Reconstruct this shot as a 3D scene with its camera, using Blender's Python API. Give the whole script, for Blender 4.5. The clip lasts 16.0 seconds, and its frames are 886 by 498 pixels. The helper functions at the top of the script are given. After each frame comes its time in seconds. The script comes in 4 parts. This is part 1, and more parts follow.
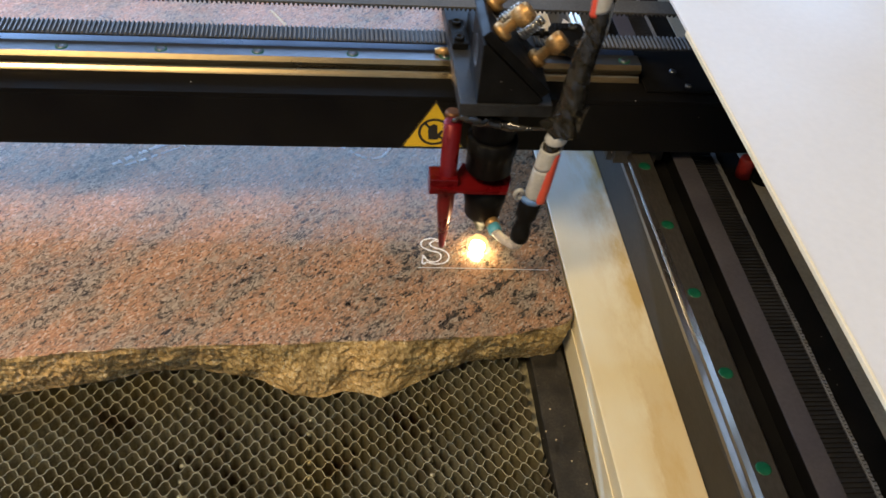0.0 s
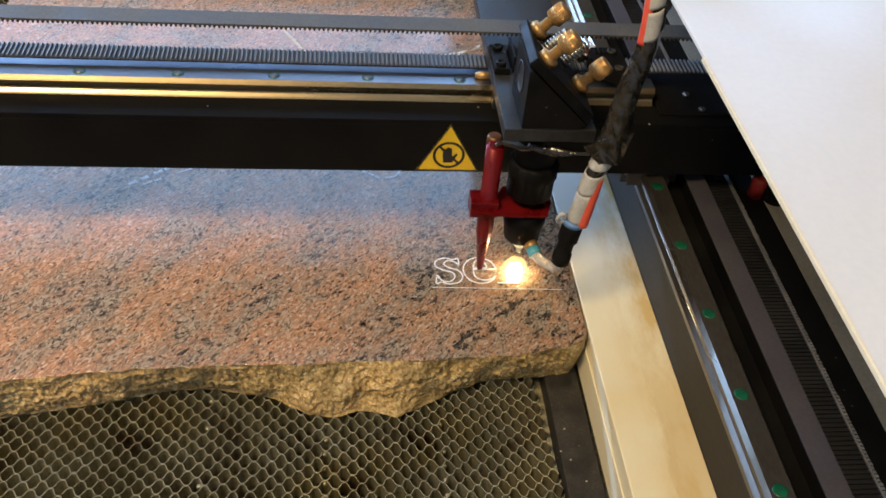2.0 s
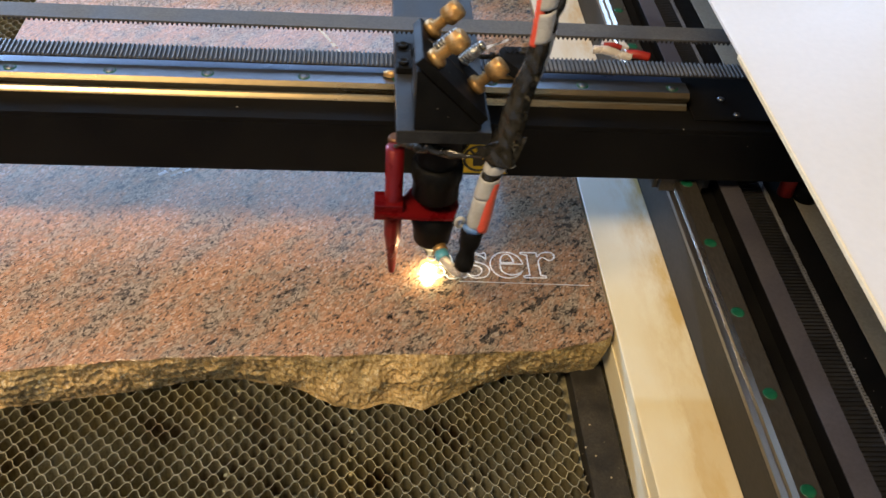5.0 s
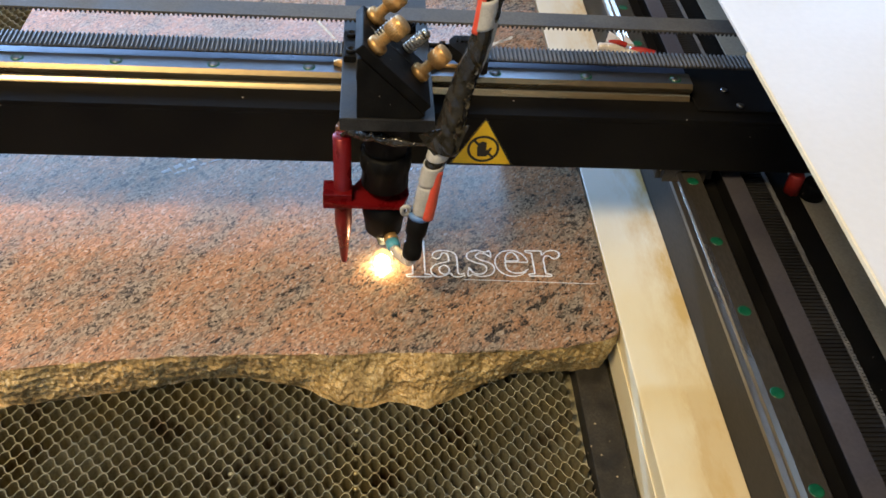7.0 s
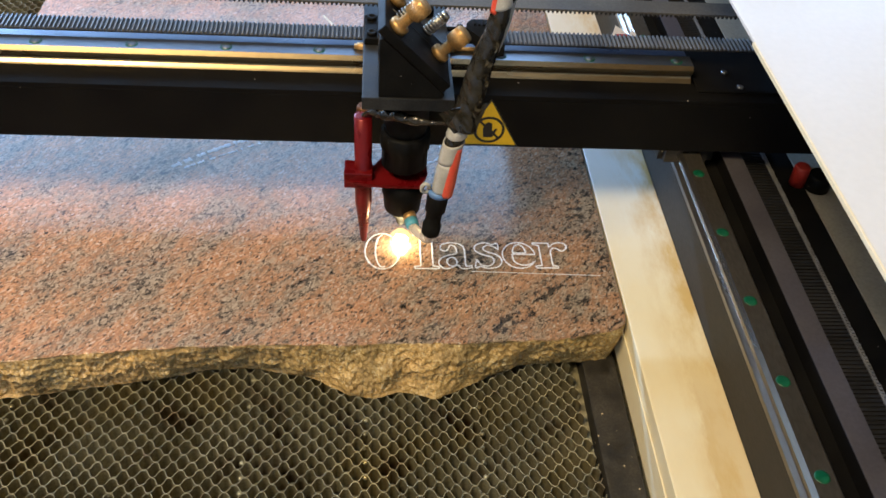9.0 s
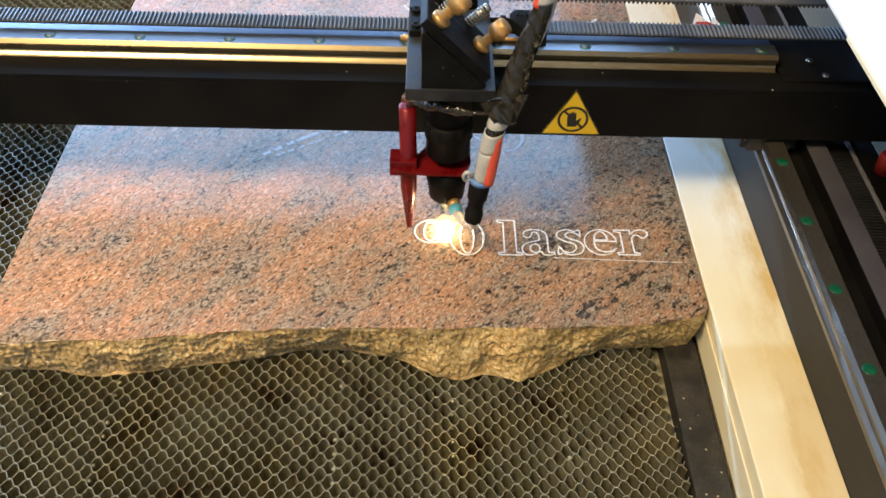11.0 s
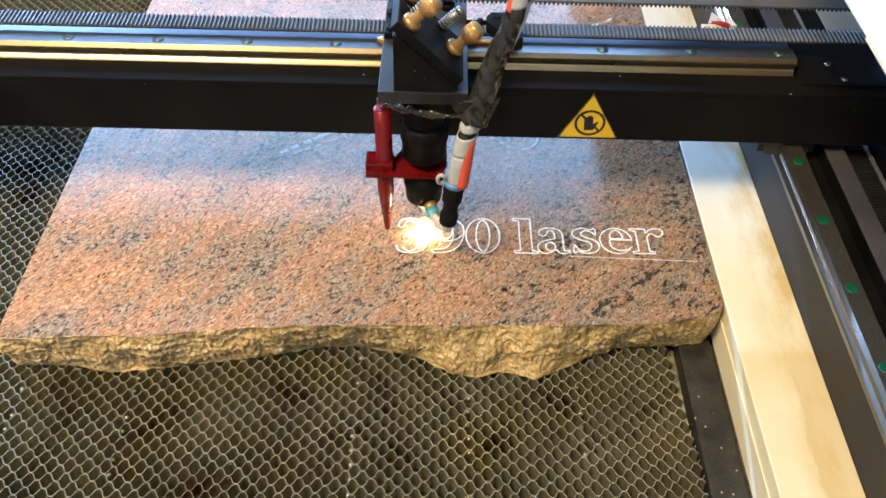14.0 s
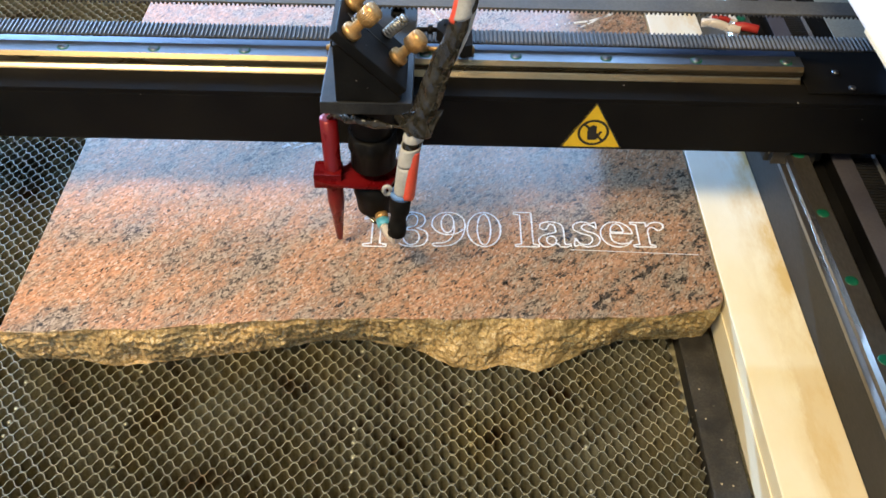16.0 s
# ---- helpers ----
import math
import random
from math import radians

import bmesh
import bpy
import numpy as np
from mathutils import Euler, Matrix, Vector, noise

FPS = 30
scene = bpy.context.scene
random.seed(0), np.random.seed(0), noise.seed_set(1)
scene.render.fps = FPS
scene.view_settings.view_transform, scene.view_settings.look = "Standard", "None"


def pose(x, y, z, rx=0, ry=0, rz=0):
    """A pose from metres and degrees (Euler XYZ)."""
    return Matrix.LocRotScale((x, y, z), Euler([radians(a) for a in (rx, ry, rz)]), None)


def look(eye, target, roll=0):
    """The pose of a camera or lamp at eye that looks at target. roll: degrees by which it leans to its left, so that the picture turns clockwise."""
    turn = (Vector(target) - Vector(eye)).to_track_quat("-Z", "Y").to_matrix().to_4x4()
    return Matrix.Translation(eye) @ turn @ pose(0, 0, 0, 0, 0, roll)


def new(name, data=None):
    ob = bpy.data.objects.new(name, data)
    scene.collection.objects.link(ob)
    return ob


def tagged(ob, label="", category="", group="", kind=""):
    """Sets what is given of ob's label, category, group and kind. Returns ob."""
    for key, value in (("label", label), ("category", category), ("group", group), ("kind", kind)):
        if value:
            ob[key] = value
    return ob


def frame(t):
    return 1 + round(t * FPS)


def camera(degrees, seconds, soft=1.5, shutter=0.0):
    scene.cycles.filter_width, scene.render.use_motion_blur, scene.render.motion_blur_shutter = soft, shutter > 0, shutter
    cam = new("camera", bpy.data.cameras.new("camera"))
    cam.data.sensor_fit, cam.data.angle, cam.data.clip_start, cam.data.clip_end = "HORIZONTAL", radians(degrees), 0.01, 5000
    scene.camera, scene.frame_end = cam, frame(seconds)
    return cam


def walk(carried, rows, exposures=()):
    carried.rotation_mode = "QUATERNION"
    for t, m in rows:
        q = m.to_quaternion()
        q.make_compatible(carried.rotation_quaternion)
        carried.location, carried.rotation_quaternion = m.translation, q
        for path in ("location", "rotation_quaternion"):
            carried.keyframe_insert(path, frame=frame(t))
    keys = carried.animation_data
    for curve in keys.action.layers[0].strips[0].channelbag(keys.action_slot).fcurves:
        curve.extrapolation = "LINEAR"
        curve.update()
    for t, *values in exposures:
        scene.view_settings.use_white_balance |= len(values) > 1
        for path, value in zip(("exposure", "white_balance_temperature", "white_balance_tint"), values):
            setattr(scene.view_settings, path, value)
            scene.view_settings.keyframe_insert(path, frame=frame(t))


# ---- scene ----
# ---------------------------------------------------------------- camera
cam = camera(51.02, 16.0, soft=1.6, shutter=0.4)


def view(x, y, z, yaw, pitch, roll):
    """A hand-held pose: yaw to the left from +y, pitch up, roll, in degrees."""
    a, b = radians(yaw), radians(pitch)
    ahead = Vector((-math.sin(a) * math.cos(b), math.cos(a) * math.cos(b), math.sin(b)))
    return look((x, y, z), Vector((x, y, z)) + ahead, roll)


CAMERA_ROWS = [
    (0.0, view(-0.2081, -0.3041, 0.4742, -9.03, -42.50, 6.25)),
    (0.5, view(-0.2105, -0.3027, 0.4737, -9.34, -42.52, 6.31)),
    (1.0, view(-0.2130, -0.2991, 0.4776, -8.93, -42.42, 6.11)),
    (1.5, view(-0.2127, -0.3013, 0.4788, -8.48, -42.13, 5.88)),
    (2.0, view(-0.2145, -0.3028, 0.4799, -8.49, -41.77, 5.86)),
    (2.5, view(-0.2146, -0.3031, 0.4809, -8.43, -41.48, 6.03)),
    (3.0, view(-0.2145, -0.3001, 0.4798, -7.94, -41.73, 5.86)),
    (3.5, view(-0.2170, -0.3017, 0.4817, -7.41, -41.67, 5.90)),
    (4.0, view(-0.2177, -0.3043, 0.4814, -6.98, -41.89, 5.60)),
    (6.5, view(-0.2223, -0.2996, 0.4798, -6.82, -42.60, 5.64)),
    (7.0, view(-0.2218, -0.3005, 0.4793, -6.81, -42.49, 5.55)),
    (7.5, view(-0.2215, -0.3000, 0.4795, -6.71, -42.50, 5.40)),
    (8.0, view(-0.2233, -0.3019, 0.4781, -6.87, -42.67, 5.54)),
    (8.5, view(-0.2259, -0.3024, 0.4795, -6.30, -42.52, 5.42)),
    (9.0, view(-0.2245, -0.3077, 0.4794, -6.44, -42.57, 5.22)),
    (9.5, view(-0.2254, -0.3098, 0.4809, -6.43, -42.72, 5.18)),
    (10.0, view(-0.2241, -0.3071, 0.4819, -6.32, -42.72, 5.00)),
    (10.2, look((-0.230, -0.316, 0.484), (-0.124, 1.144, -0.880), 3.9)),
    (10.6, view(-0.2400, -0.3180, 0.4915, -1.85, -43.75, 2.45)),
    (12.5, view(-0.2450, -0.3186, 0.4954, -0.99, -44.14, 1.80)),
    (13.0, view(-0.2462, -0.3189, 0.4947, -1.05, -44.05, 2.04)),
    (13.5, view(-0.2471, -0.3190, 0.4966, -0.73, -44.02, 2.07)),
    (14.0, view(-0.2470, -0.3212, 0.4953, -0.64, -44.02, 1.71)),
    (14.5, view(-0.2474, -0.3231, 0.4955, -0.61, -44.10, 1.54)),
    (15.0, view(-0.2470, -0.3198, 0.4948, -0.58, -44.20, 1.55)),
    (15.5, view(-0.2473, -0.3219, 0.4949, -0.63, -44.26, 1.50)),
    (16.0, view(-0.2470, -0.3243, 0.4958, -0.54, -44.25, 1.55)),
]
walk(cam, CAMERA_ROWS, exposures=[
    (0.0, -0.1, 6400, 12), (0.7, -0.1, 6400, 12), (1.5, 0.0, 6400, 12), (2.0, 0.0, 6400, 12), (2.5, -0.12, 6550, 13), (3.3, 0.0, 6750, 14), (4.0, 0.02, 6750, 14), (6.5, 0.10, 6450, 11), (8.0, 0.14, 6350, 10),
    (10.0, 0.23, 6400, 10), (12.5, 0.64, 6350, 9), (13.0, 0.64, 6300, 9), (14.0, 0.62, 6100, 9), (16.0, 0.56, 6100, 9)])

# ---------------------------------------------------------------- light
world = bpy.data.worlds.new("room_air")
scene.world = world
world.use_nodes = True
world.node_tree.nodes["Background"].inputs[0].default_value = (0.55, 0.65, 0.8, 1)
world.node_tree.nodes["Background"].inputs[1].default_value = 0.12


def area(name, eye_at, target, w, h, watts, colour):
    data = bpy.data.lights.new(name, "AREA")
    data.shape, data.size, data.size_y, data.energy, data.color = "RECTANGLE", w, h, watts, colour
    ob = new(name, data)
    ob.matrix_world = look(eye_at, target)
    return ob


# unseen sources: daylight of the workshop window behind the machine, a strip added low on
# the same wall for cool light, and the warm ceiling lamp over the operator
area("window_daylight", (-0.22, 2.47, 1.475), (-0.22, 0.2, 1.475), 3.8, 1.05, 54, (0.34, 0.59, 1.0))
# unseen strip, added for the beam's shadow edge, kept left of the slab's reflection
area("added_back_strip", (-1.85, 2.40, 0.850), (-1.85, 0.12, 0.04), 1.3, 0.03, 88.0, (0.36, 0.60, 1.0))
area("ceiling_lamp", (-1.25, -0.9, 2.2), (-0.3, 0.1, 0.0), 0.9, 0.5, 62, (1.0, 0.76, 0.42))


# ---------------------------------------------------------------- materials
def material(name, colour, rough=0.5, metal=0.0):
    m = bpy.data.materials.new(name)
    m.use_nodes = True
    b = m.node_tree.nodes["Principled BSDF"]
    b.inputs["Base Color"].default_value = (*colour, 1)
    b.inputs["Roughness"].default_value = rough
    b.inputs["Metallic"].default_value = metal
    return m


def node(m, kind, **values):
    n = m.node_tree.nodes.new(kind)
    for k, v in values.items():
        n.inputs[k.replace("_", " ")].default_value = v
    return n


def link(m, a, out, b, inp):
    m.node_tree.links.new(a.outputs[out], b.inputs[inp])


def coords(m, scale=(1, 1, 1), turn=(0, 0, 0)):
    """Object coordinates, turned and then stretched."""
    c = node(m, "ShaderNodeTexCoord")
    mr, mp = node(m, "ShaderNodeMapping"), node(m, "ShaderNodeMapping")
    mr.inputs["Rotation"].default_value = turn
    mp.inputs["Scale"].default_value = scale
    link(m, c, "Object", mr, "Vector")
    link(m, mr, 0, mp, "Vector")
    return mp


def ramp(m, src, out, stops):
    r = node(m, "ShaderNodeValToRGB")
    e = r.color_ramp.elements
    while len(e) < len(stops):
        e.new(0.5)
    for el, (p, c) in zip(e, stops):
        el.position, el.color = p, (*c, 1) if len(c) == 3 else c
    link(m, src, out, r, "Fac")
    return r


def mix(m, fac, a, b, blend="MIX"):
    """fac, a, b: (node, socket) or a value."""
    n = m.node_tree.nodes.new("ShaderNodeMix")
    n.data_type, n.blend_type = "RGBA", blend
    for i, v in ((0, fac), (6, a), (7, b)):
        if isinstance(v, tuple) and hasattr(v[0], "outputs"):
            m.node_tree.links.new(v[0].outputs[v[1]], n.inputs[i])
        elif i == 0:
            n.inputs[i].default_value = v
        else:
            n.inputs[i].default_value = (*v, 1)
    return n


def bump(m, src, out, strength, distance):
    b = node(m, "ShaderNodeBump", Strength=strength, Distance=distance)
    link(m, src, out, b, "Height")
    link(m, b, "Normal", m.node_tree.nodes["Principled BSDF"], "Normal")
    return b


def surface(name, colour, colour2, rough=0.5, metal=0.0, scale=40.0, fine=600.0, grain=0.25, relief=0.0003, stretch=(1, 1, 1)):
    """Two scales of variation: patches between the two colours and fine grain, with a roughness that follows."""
    m = material(name, colour, rough, metal)
    mp = coords(m, stretch)
    n1 = node(m, "ShaderNodeTexNoise", Scale=scale, Detail=6.0)
    n2 = node(m, "ShaderNodeTexNoise", Scale=fine, Detail=3.0)
    for n in (n1, n2):
        link(m, mp, 0, n, "Vector")
    r1 = ramp(m, n1, "Fac", [(0.35, colour), (0.65, colour2)])
    r2 = ramp(m, n2, "Fac", [(0.3, (1 - grain,) * 3), (0.7, (1 + 0.0,) * 3)])
    c = mix(m, 1.0, (r1, 0), (r2, 0), "MULTIPLY")
    b = m.node_tree.nodes["Principled BSDF"]
    link(m, c, 2, b, "Base Color")
    rr = ramp(m, n1, "Fac", [(0.3, (max(rough - 0.1, 0.03),) * 3), (0.7, (min(rough + 0.12, 1),) * 3)])
    link(m, rr, 0, b, "Roughness")
    bump(m, n2, "Fac", 0.4, relief)
    return m


def granite(name, polished):
    m = material(name, (0.4, 0.2, 0.12), 0.16 if polished else 0.75)
    b = m.node_tree.nodes["Principled BSDF"]
    turn = (0, 0, radians(-52))
    mp = coords(m, (0.52, 1.0, 1.0) if polished else (1, 1, 1), turn)
    warp = node(m, "ShaderNodeTexNoise", Scale=240.0, Detail=2.0)
    link(m, mp, 0, warp, "Vector")
    wv = m.node_tree.nodes.new("ShaderNodeVectorMath")
    wv.operation = "MULTIPLY_ADD"
    link(m, warp, "Color", wv, 0)
    wv.inputs[1].default_value = (0.004, 0.004, 0.004)
    link(m, mp, 0, wv, 2)
    grains = node(m, "ShaderNodeTexVoronoi", Scale=950.0)
    link(m, wv, 0, grains, "Vector")
    patches = node(m, "ShaderNodeTexNoise", Scale=75.0, Detail=6.0, Roughness=0.72)
    link(m, mp, 0, patches, "Vector")
    broad = node(m, "ShaderNodeTexNoise", Scale=22.0, Detail=4.0)
    link(m, mp, 0, broad, "Vector")
    sep = node(m, "ShaderNodeSeparateColor")
    link(m, grains, "Color", sep, 0)
    if polished:
        stone = ramp(m, sep, 0, [(0.0, (0.06, 0.055, 0.05)), (0.06, (0.17, 0.135, 0.11)), (0.13, (0.36, 0.25, 0.18)), (0.45, (0.50, 0.28, 0.17)), (0.75, (0.68, 0.42, 0.27)), (0.88, (0.66, 0.46, 0.34)), (1.0, (0.76, 0.66, 0.57))])
        grey = ramp(m, sep, 1, [(0.0, (0.05, 0.046, 0.042)), (0.22, (0.21, 0.175, 0.145)), (0.5, (0.42, 0.34, 0.265)), (1.0, (0.66, 0.55, 0.44))])
        dark = ramp(m, sep, 2, [(0.0, (0.018, 0.016, 0.015)), (1.0, (0.15, 0.13, 0.115))])
    else:
        stone = ramp(m, sep, 0, [(0.0, (0.30, 0.21, 0.09)), (0.3, (0.60, 0.43, 0.18)), (0.7, (0.78, 0.60, 0.30)), (1.0, (0.90, 0.81, 0.60))])
        grey = ramp(m, sep, 1, [(0.0, (0.26, 0.18, 0.08)), (1.0, (0.62, 0.47, 0.23))])
        dark = ramp(m, sep, 2, [(0.0, (0.05, 0.035, 0.02)), (1.0, (0.26, 0.18, 0.09))])
    cloud = node(m, "ShaderNodeMath")
    cloud.operation = "MULTIPLY_ADD"
    link(m, broad, "Fac", cloud, 0)
    cloud.inputs[1].default_value = 0.36
    link(m, patches, "Fac", cloud, 2)
    f1 = ramp(m, cloud, 0, [(0.64, (0, 0, 0)), (0.77, (1, 1, 1))])
    c1 = mix(m, (f1, 0), (stone, 0), (grey, 0))
    spots = node(m, "ShaderNodeTexNoise", Scale=185.0, Detail=6.0, Roughness=0.7)
    mp2 = coords(m, (0.6, 1.0, 1.0), (0, 0, radians(-40)))
    mp2.inputs["Location"].default_value = (3.1, 1.7, 0.4)
    link(m, mp2, 0, spots, "Vector")
    # the tone runs from salmon to a darker grey along the slab's length
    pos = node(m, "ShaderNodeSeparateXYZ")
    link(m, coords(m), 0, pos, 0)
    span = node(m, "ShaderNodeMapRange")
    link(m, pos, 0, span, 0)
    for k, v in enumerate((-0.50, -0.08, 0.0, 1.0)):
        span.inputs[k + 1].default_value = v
    # dark crystals gather in clusters, more of them towards the grey end
    herd = node(m, "ShaderNodeMath")
    herd.operation = "MULTIPLY_ADD"
    link(m, broad, "Fac", herd, 0)
    herd.inputs[1].default_value = 0.34
    link(m, spots, "Fac", herd, 2)
    more = node(m, "ShaderNodeMath")
    more.operation = "MULTIPLY_ADD"
    link(m, span, 0, more, 0)
    more.inputs[1].default_value = 0.068
    link(m, herd, 0, more, 2)
    # black mineral clusters and one crooked vein: place, half length and width, turn
    if polished:
        for cx, cy, rx, ry, turned_by in ((-0.111, 0.123, 0.013, 0.008, 20), (-0.099, 0.137, 0.010, 0.006, 0), (-0.067, 0.103, 0.012, 0.008, 10), (-0.154, 0.1255, 0.009, 0.006, 40), (-0.232, 0.107, 0.010, 0.007, 30),
                                          (-0.203, 0.0926, 0.009, 0.005, 45), (-0.081, 0.090, 0.009, 0.006, 0), (-0.437, 0.202, 0.013, 0.006, 25), (-0.36, 0.100, 0.012, 0.006, 20), (-0.4745, 0.107, 0.018, 0.0045, 72),
                                          (-0.458, 0.129, 0.019, 0.0060, 34), (-0.13, 0.105, 0.016, 0.008, 20)):
            spot = node(m, "ShaderNodeMapping")
            spot.vector_type = "TEXTURE"
            for key, v in (("Location", (cx, cy, 0.038)), ("Rotation", (0, 0, radians(turned_by))), ("Scale", (rx, ry, 0.05))):
                spot.inputs[key].default_value = v
            link(m, coords(m), 0, spot, "Vector")
            far = m.node_tree.nodes.new("ShaderNodeVectorMath")
            far.operation = "LENGTH"
            link(m, spot, 0, far, 0)
            near = node(m, "ShaderNodeMapRange")
            link(m, far, 1, near, 0)
            for k, v in enumerate((0.0, 1.3, 0.105, 0.0)):
                near.inputs[k + 1].default_value = v
            total = node(m, "ShaderNodeMath")
            link(m, near, 0, total, 0)
            link(m, more, 0, total, 1)
            more = total
    f2 = ramp(m, more, 0, [(0.795, (0, 0, 0)), (0.845, (1, 1, 1))] if polished else [(0.86, (0, 0, 0)), (0.93, (1, 1, 1))])
    c2 = mix(m, (f2, 0), (c1, 2), (dark, 0))
    tone = ramp(m, broad, "Fac", [(0.35, (1.0, 0.87, 0.77)), (0.65, (0.79, 0.76, 0.72))])
    c3 = mix(m, 1.0, (c2, 2), (tone, 0), "MULTIPLY")
    end_tone = ramp(m, span, 0, [(0.0, (1.0, 0.93, 0.86) if polished else (1, 1, 1)), (1.0, (0.63, 0.65, 0.62) if polished else (0.72, 0.75, 0.68))])
    c3 = mix(m, 1.0, (c3, 2), (end_tone, 0), "MULTIPLY")
    link(m, c3, 2, b, "Base Color")
    if polished:
        b.inputs["Specular IOR Level"].default_value = 0.5
        smear = ramp(m, broad, "Fac", [(0.3, (0.11,) * 3), (0.7, (0.22,) * 3)])
        link(m, smear, 0, b, "Roughness")
        bump(m, patches, "Fac", 0.08, 0.0003)
    else:
        b.inputs["Roughness"].default_value = 0.5
        bump(m, patches, "Fac", 0.5, 0.0022)
    return m


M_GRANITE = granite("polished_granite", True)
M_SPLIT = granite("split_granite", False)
M_BLACK = surface("black_anodised", (0.0045, 0.0045, 0.005), (0.009, 0.0085, 0.008), 0.58, 0.0, 30, 900, 0.3, 0.00005)
M_BLACK.node_tree.nodes["Principled BSDF"].inputs["Specular IOR Level"].default_value = 0.09


def specks(m, scale, size, colour):
    """Sparse pale dust specks over a surface's own colour."""
    b = m.node_tree.nodes["Principled BSDF"]
    src = b.inputs["Base Color"].links[0].from_socket
    v = node(m, "ShaderNodeTexVoronoi", Scale=scale)
    link(m, coords(m), 0, v, "Vector")
    r = ramp(m, v, "Distance", [(size, (1, 1, 1)), (size * 1.4, (0, 0, 0))])
    sep = node(m, "ShaderNodeSeparateColor")
    link(m, v, "Color", sep, 0)
    few = ramp(m, sep, 0, [(0.24, (1, 1, 1)), (0.26, (0, 0, 0))])
    both = mix(m, 1.0, (r, 0), (few, 0), "MULTIPLY")
    out = mix(m, (both, 2), (0, 0, 0), colour)
    m.node_tree.links.new(src, out.inputs[6])
    link(m, out, 2, b, "Base Color")


specks(M_BLACK, 70.0, 0.035, (0.5, 0.47, 0.42))
M_BLACKM = surface("black_matt_aluminium", (0.005, 0.005, 0.005), (0.011, 0.0105, 0.010), 0.5, 0.0, 60, 900, 0.3, 0.0001)
specks(M_BLACKM, 160.0, 0.05, (0.25, 0.23, 0.2))
M_BLACKM.node_tree.nodes["Principled BSDF"].inputs["Specular IOR Level"].default_value = 0.09
# blue tint carries the window's reflection behind the gantry rail
M_BLUEBLACK = surface("blue_tinted_dark_steel", (0.05, 0.075, 0.125), (0.075, 0.10, 0.16), 0.35, 0.3, 30, 700, 0.2, 0.0001)
M_PLATE = surface("worn_dark_plate", (0.018, 0.019, 0.021), (0.045, 0.045, 0.045), 0.42, 0.2, 50, 800, 0.35, 0.0001)
M_PLATE.node_tree.nodes["Principled BSDF"].inputs["Specular IOR Level"].default_value = 0.25
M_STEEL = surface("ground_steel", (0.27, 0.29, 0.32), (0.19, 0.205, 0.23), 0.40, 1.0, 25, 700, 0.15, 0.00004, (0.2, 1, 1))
# gold is the warm lamp's reflection, put into the side faces' colour
M_RAILSIDE = surface("warm_lit_rail_side", (0.60, 0.46, 0.26), (0.40, 0.30, 0.165), 0.25, 1.0, 25, 700, 0.15, 0.00004, (0.2, 1, 1))
# the side rail's flanks, lighter than its top
M_RAILFLANK = surface("side_rail_flank", (0.30, 0.27, 0.23), (0.19, 0.17, 0.145), 0.30, 0.95, 25, 700, 0.15, 0.00004, (1, 0.2, 1))
M_LEDGE = surface("brownish_ledge_paint", (0.33, 0.30, 0.235), (0.40, 0.365, 0.29), 0.6, 0.0, 20, 500, 0.2, 0.0002)
M_GREYSTEEL = surface("grey_oily_steel", (0.026, 0.026, 0.025), (0.043, 0.041, 0.037), 0.55, 0.1, 22, 600, 0.3, 0.0001, (1, 0.3, 1))
M_GREYSTEEL.node_tree.nodes["Principled BSDF"].inputs["Specular IOR Level"].default_value = 0.22
M_RAILTOP = surface("dull_rail_top", (0.16, 0.145, 0.122), (0.11, 0.10, 0.085), 0.34, 0.75, 22, 600, 0.25, 0.0001, (1, 0.3, 1))
M_BAND = surface("grey_painted_band", (0.055, 0.051, 0.065), (0.078, 0.073, 0.088), 0.55, 0.0, 20, 500, 0.2, 0.0001)
M_BELT = surface("black_rubber_belt", (0.012, 0.012, 0.014), (0.022, 0.022, 0.025), 0.55, 0.0, 40, 700, 0.3, 0.0001)
# lit tone for the belt's upward teeth
M_TOOTH = surface("pale_lit_belt_teeth", (0.11, 0.112, 0.115), (0.18, 0.18, 0.18), 0.5, 0.0, 40, 700, 0.3, 0.0001)
M_BELTBACK = surface("grey_rubber_belt_back", (0.075, 0.072, 0.068), (0.11, 0.107, 0.10), 0.72, 0.0, 40, 700, 0.3, 0.0001)
M_FRAY = surface("frayed_belt_cord", (0.17, 0.17, 0.18), (0.27, 0.27, 0.28), 0.7, 0.0, 90, 900, 0.3, 0.0001)
M_GREEN = surface("green_plastic_cap", (0.0, 0.065, 0.032), (0.006, 0.11, 0.055), 0.35, 0.0, 200, 900, 0.2, 0.0001)
M_BRASS = surface("dull_brass", (0.66, 0.40, 0.15), (0.52, 0.30, 0.11), 0.42, 0.7, 80, 900, 0.3, 0.0001)
M_COPPER = surface("brown_copper", (0.16, 0.07, 0.03), (0.24, 0.11, 0.05), 0.45, 0.6, 80, 900, 0.3, 0.0001)
M_RED = surface("red_anodised", (0.15, 0.003, 0.005), (0.21, 0.006, 0.008), 0.30, 0.35, 60, 900, 0.2, 0.00005)
M_DARKRED = surface("dull_red_plastic", (0.32, 0.015, 0.012), (0.42, 0.03, 0.02), 0.45, 0.0, 60, 900, 0.2, 0.0001)
M_YELLOW = surface("yellow_sticker", (0.78, 0.50, 0.010), (0.86, 0.58, 0.02), 0.5, 0.0, 60, 900, 0.12, 0.00003)
M_INK = material("black_ink", (0.012, 0.012, 0.012), 0.5)
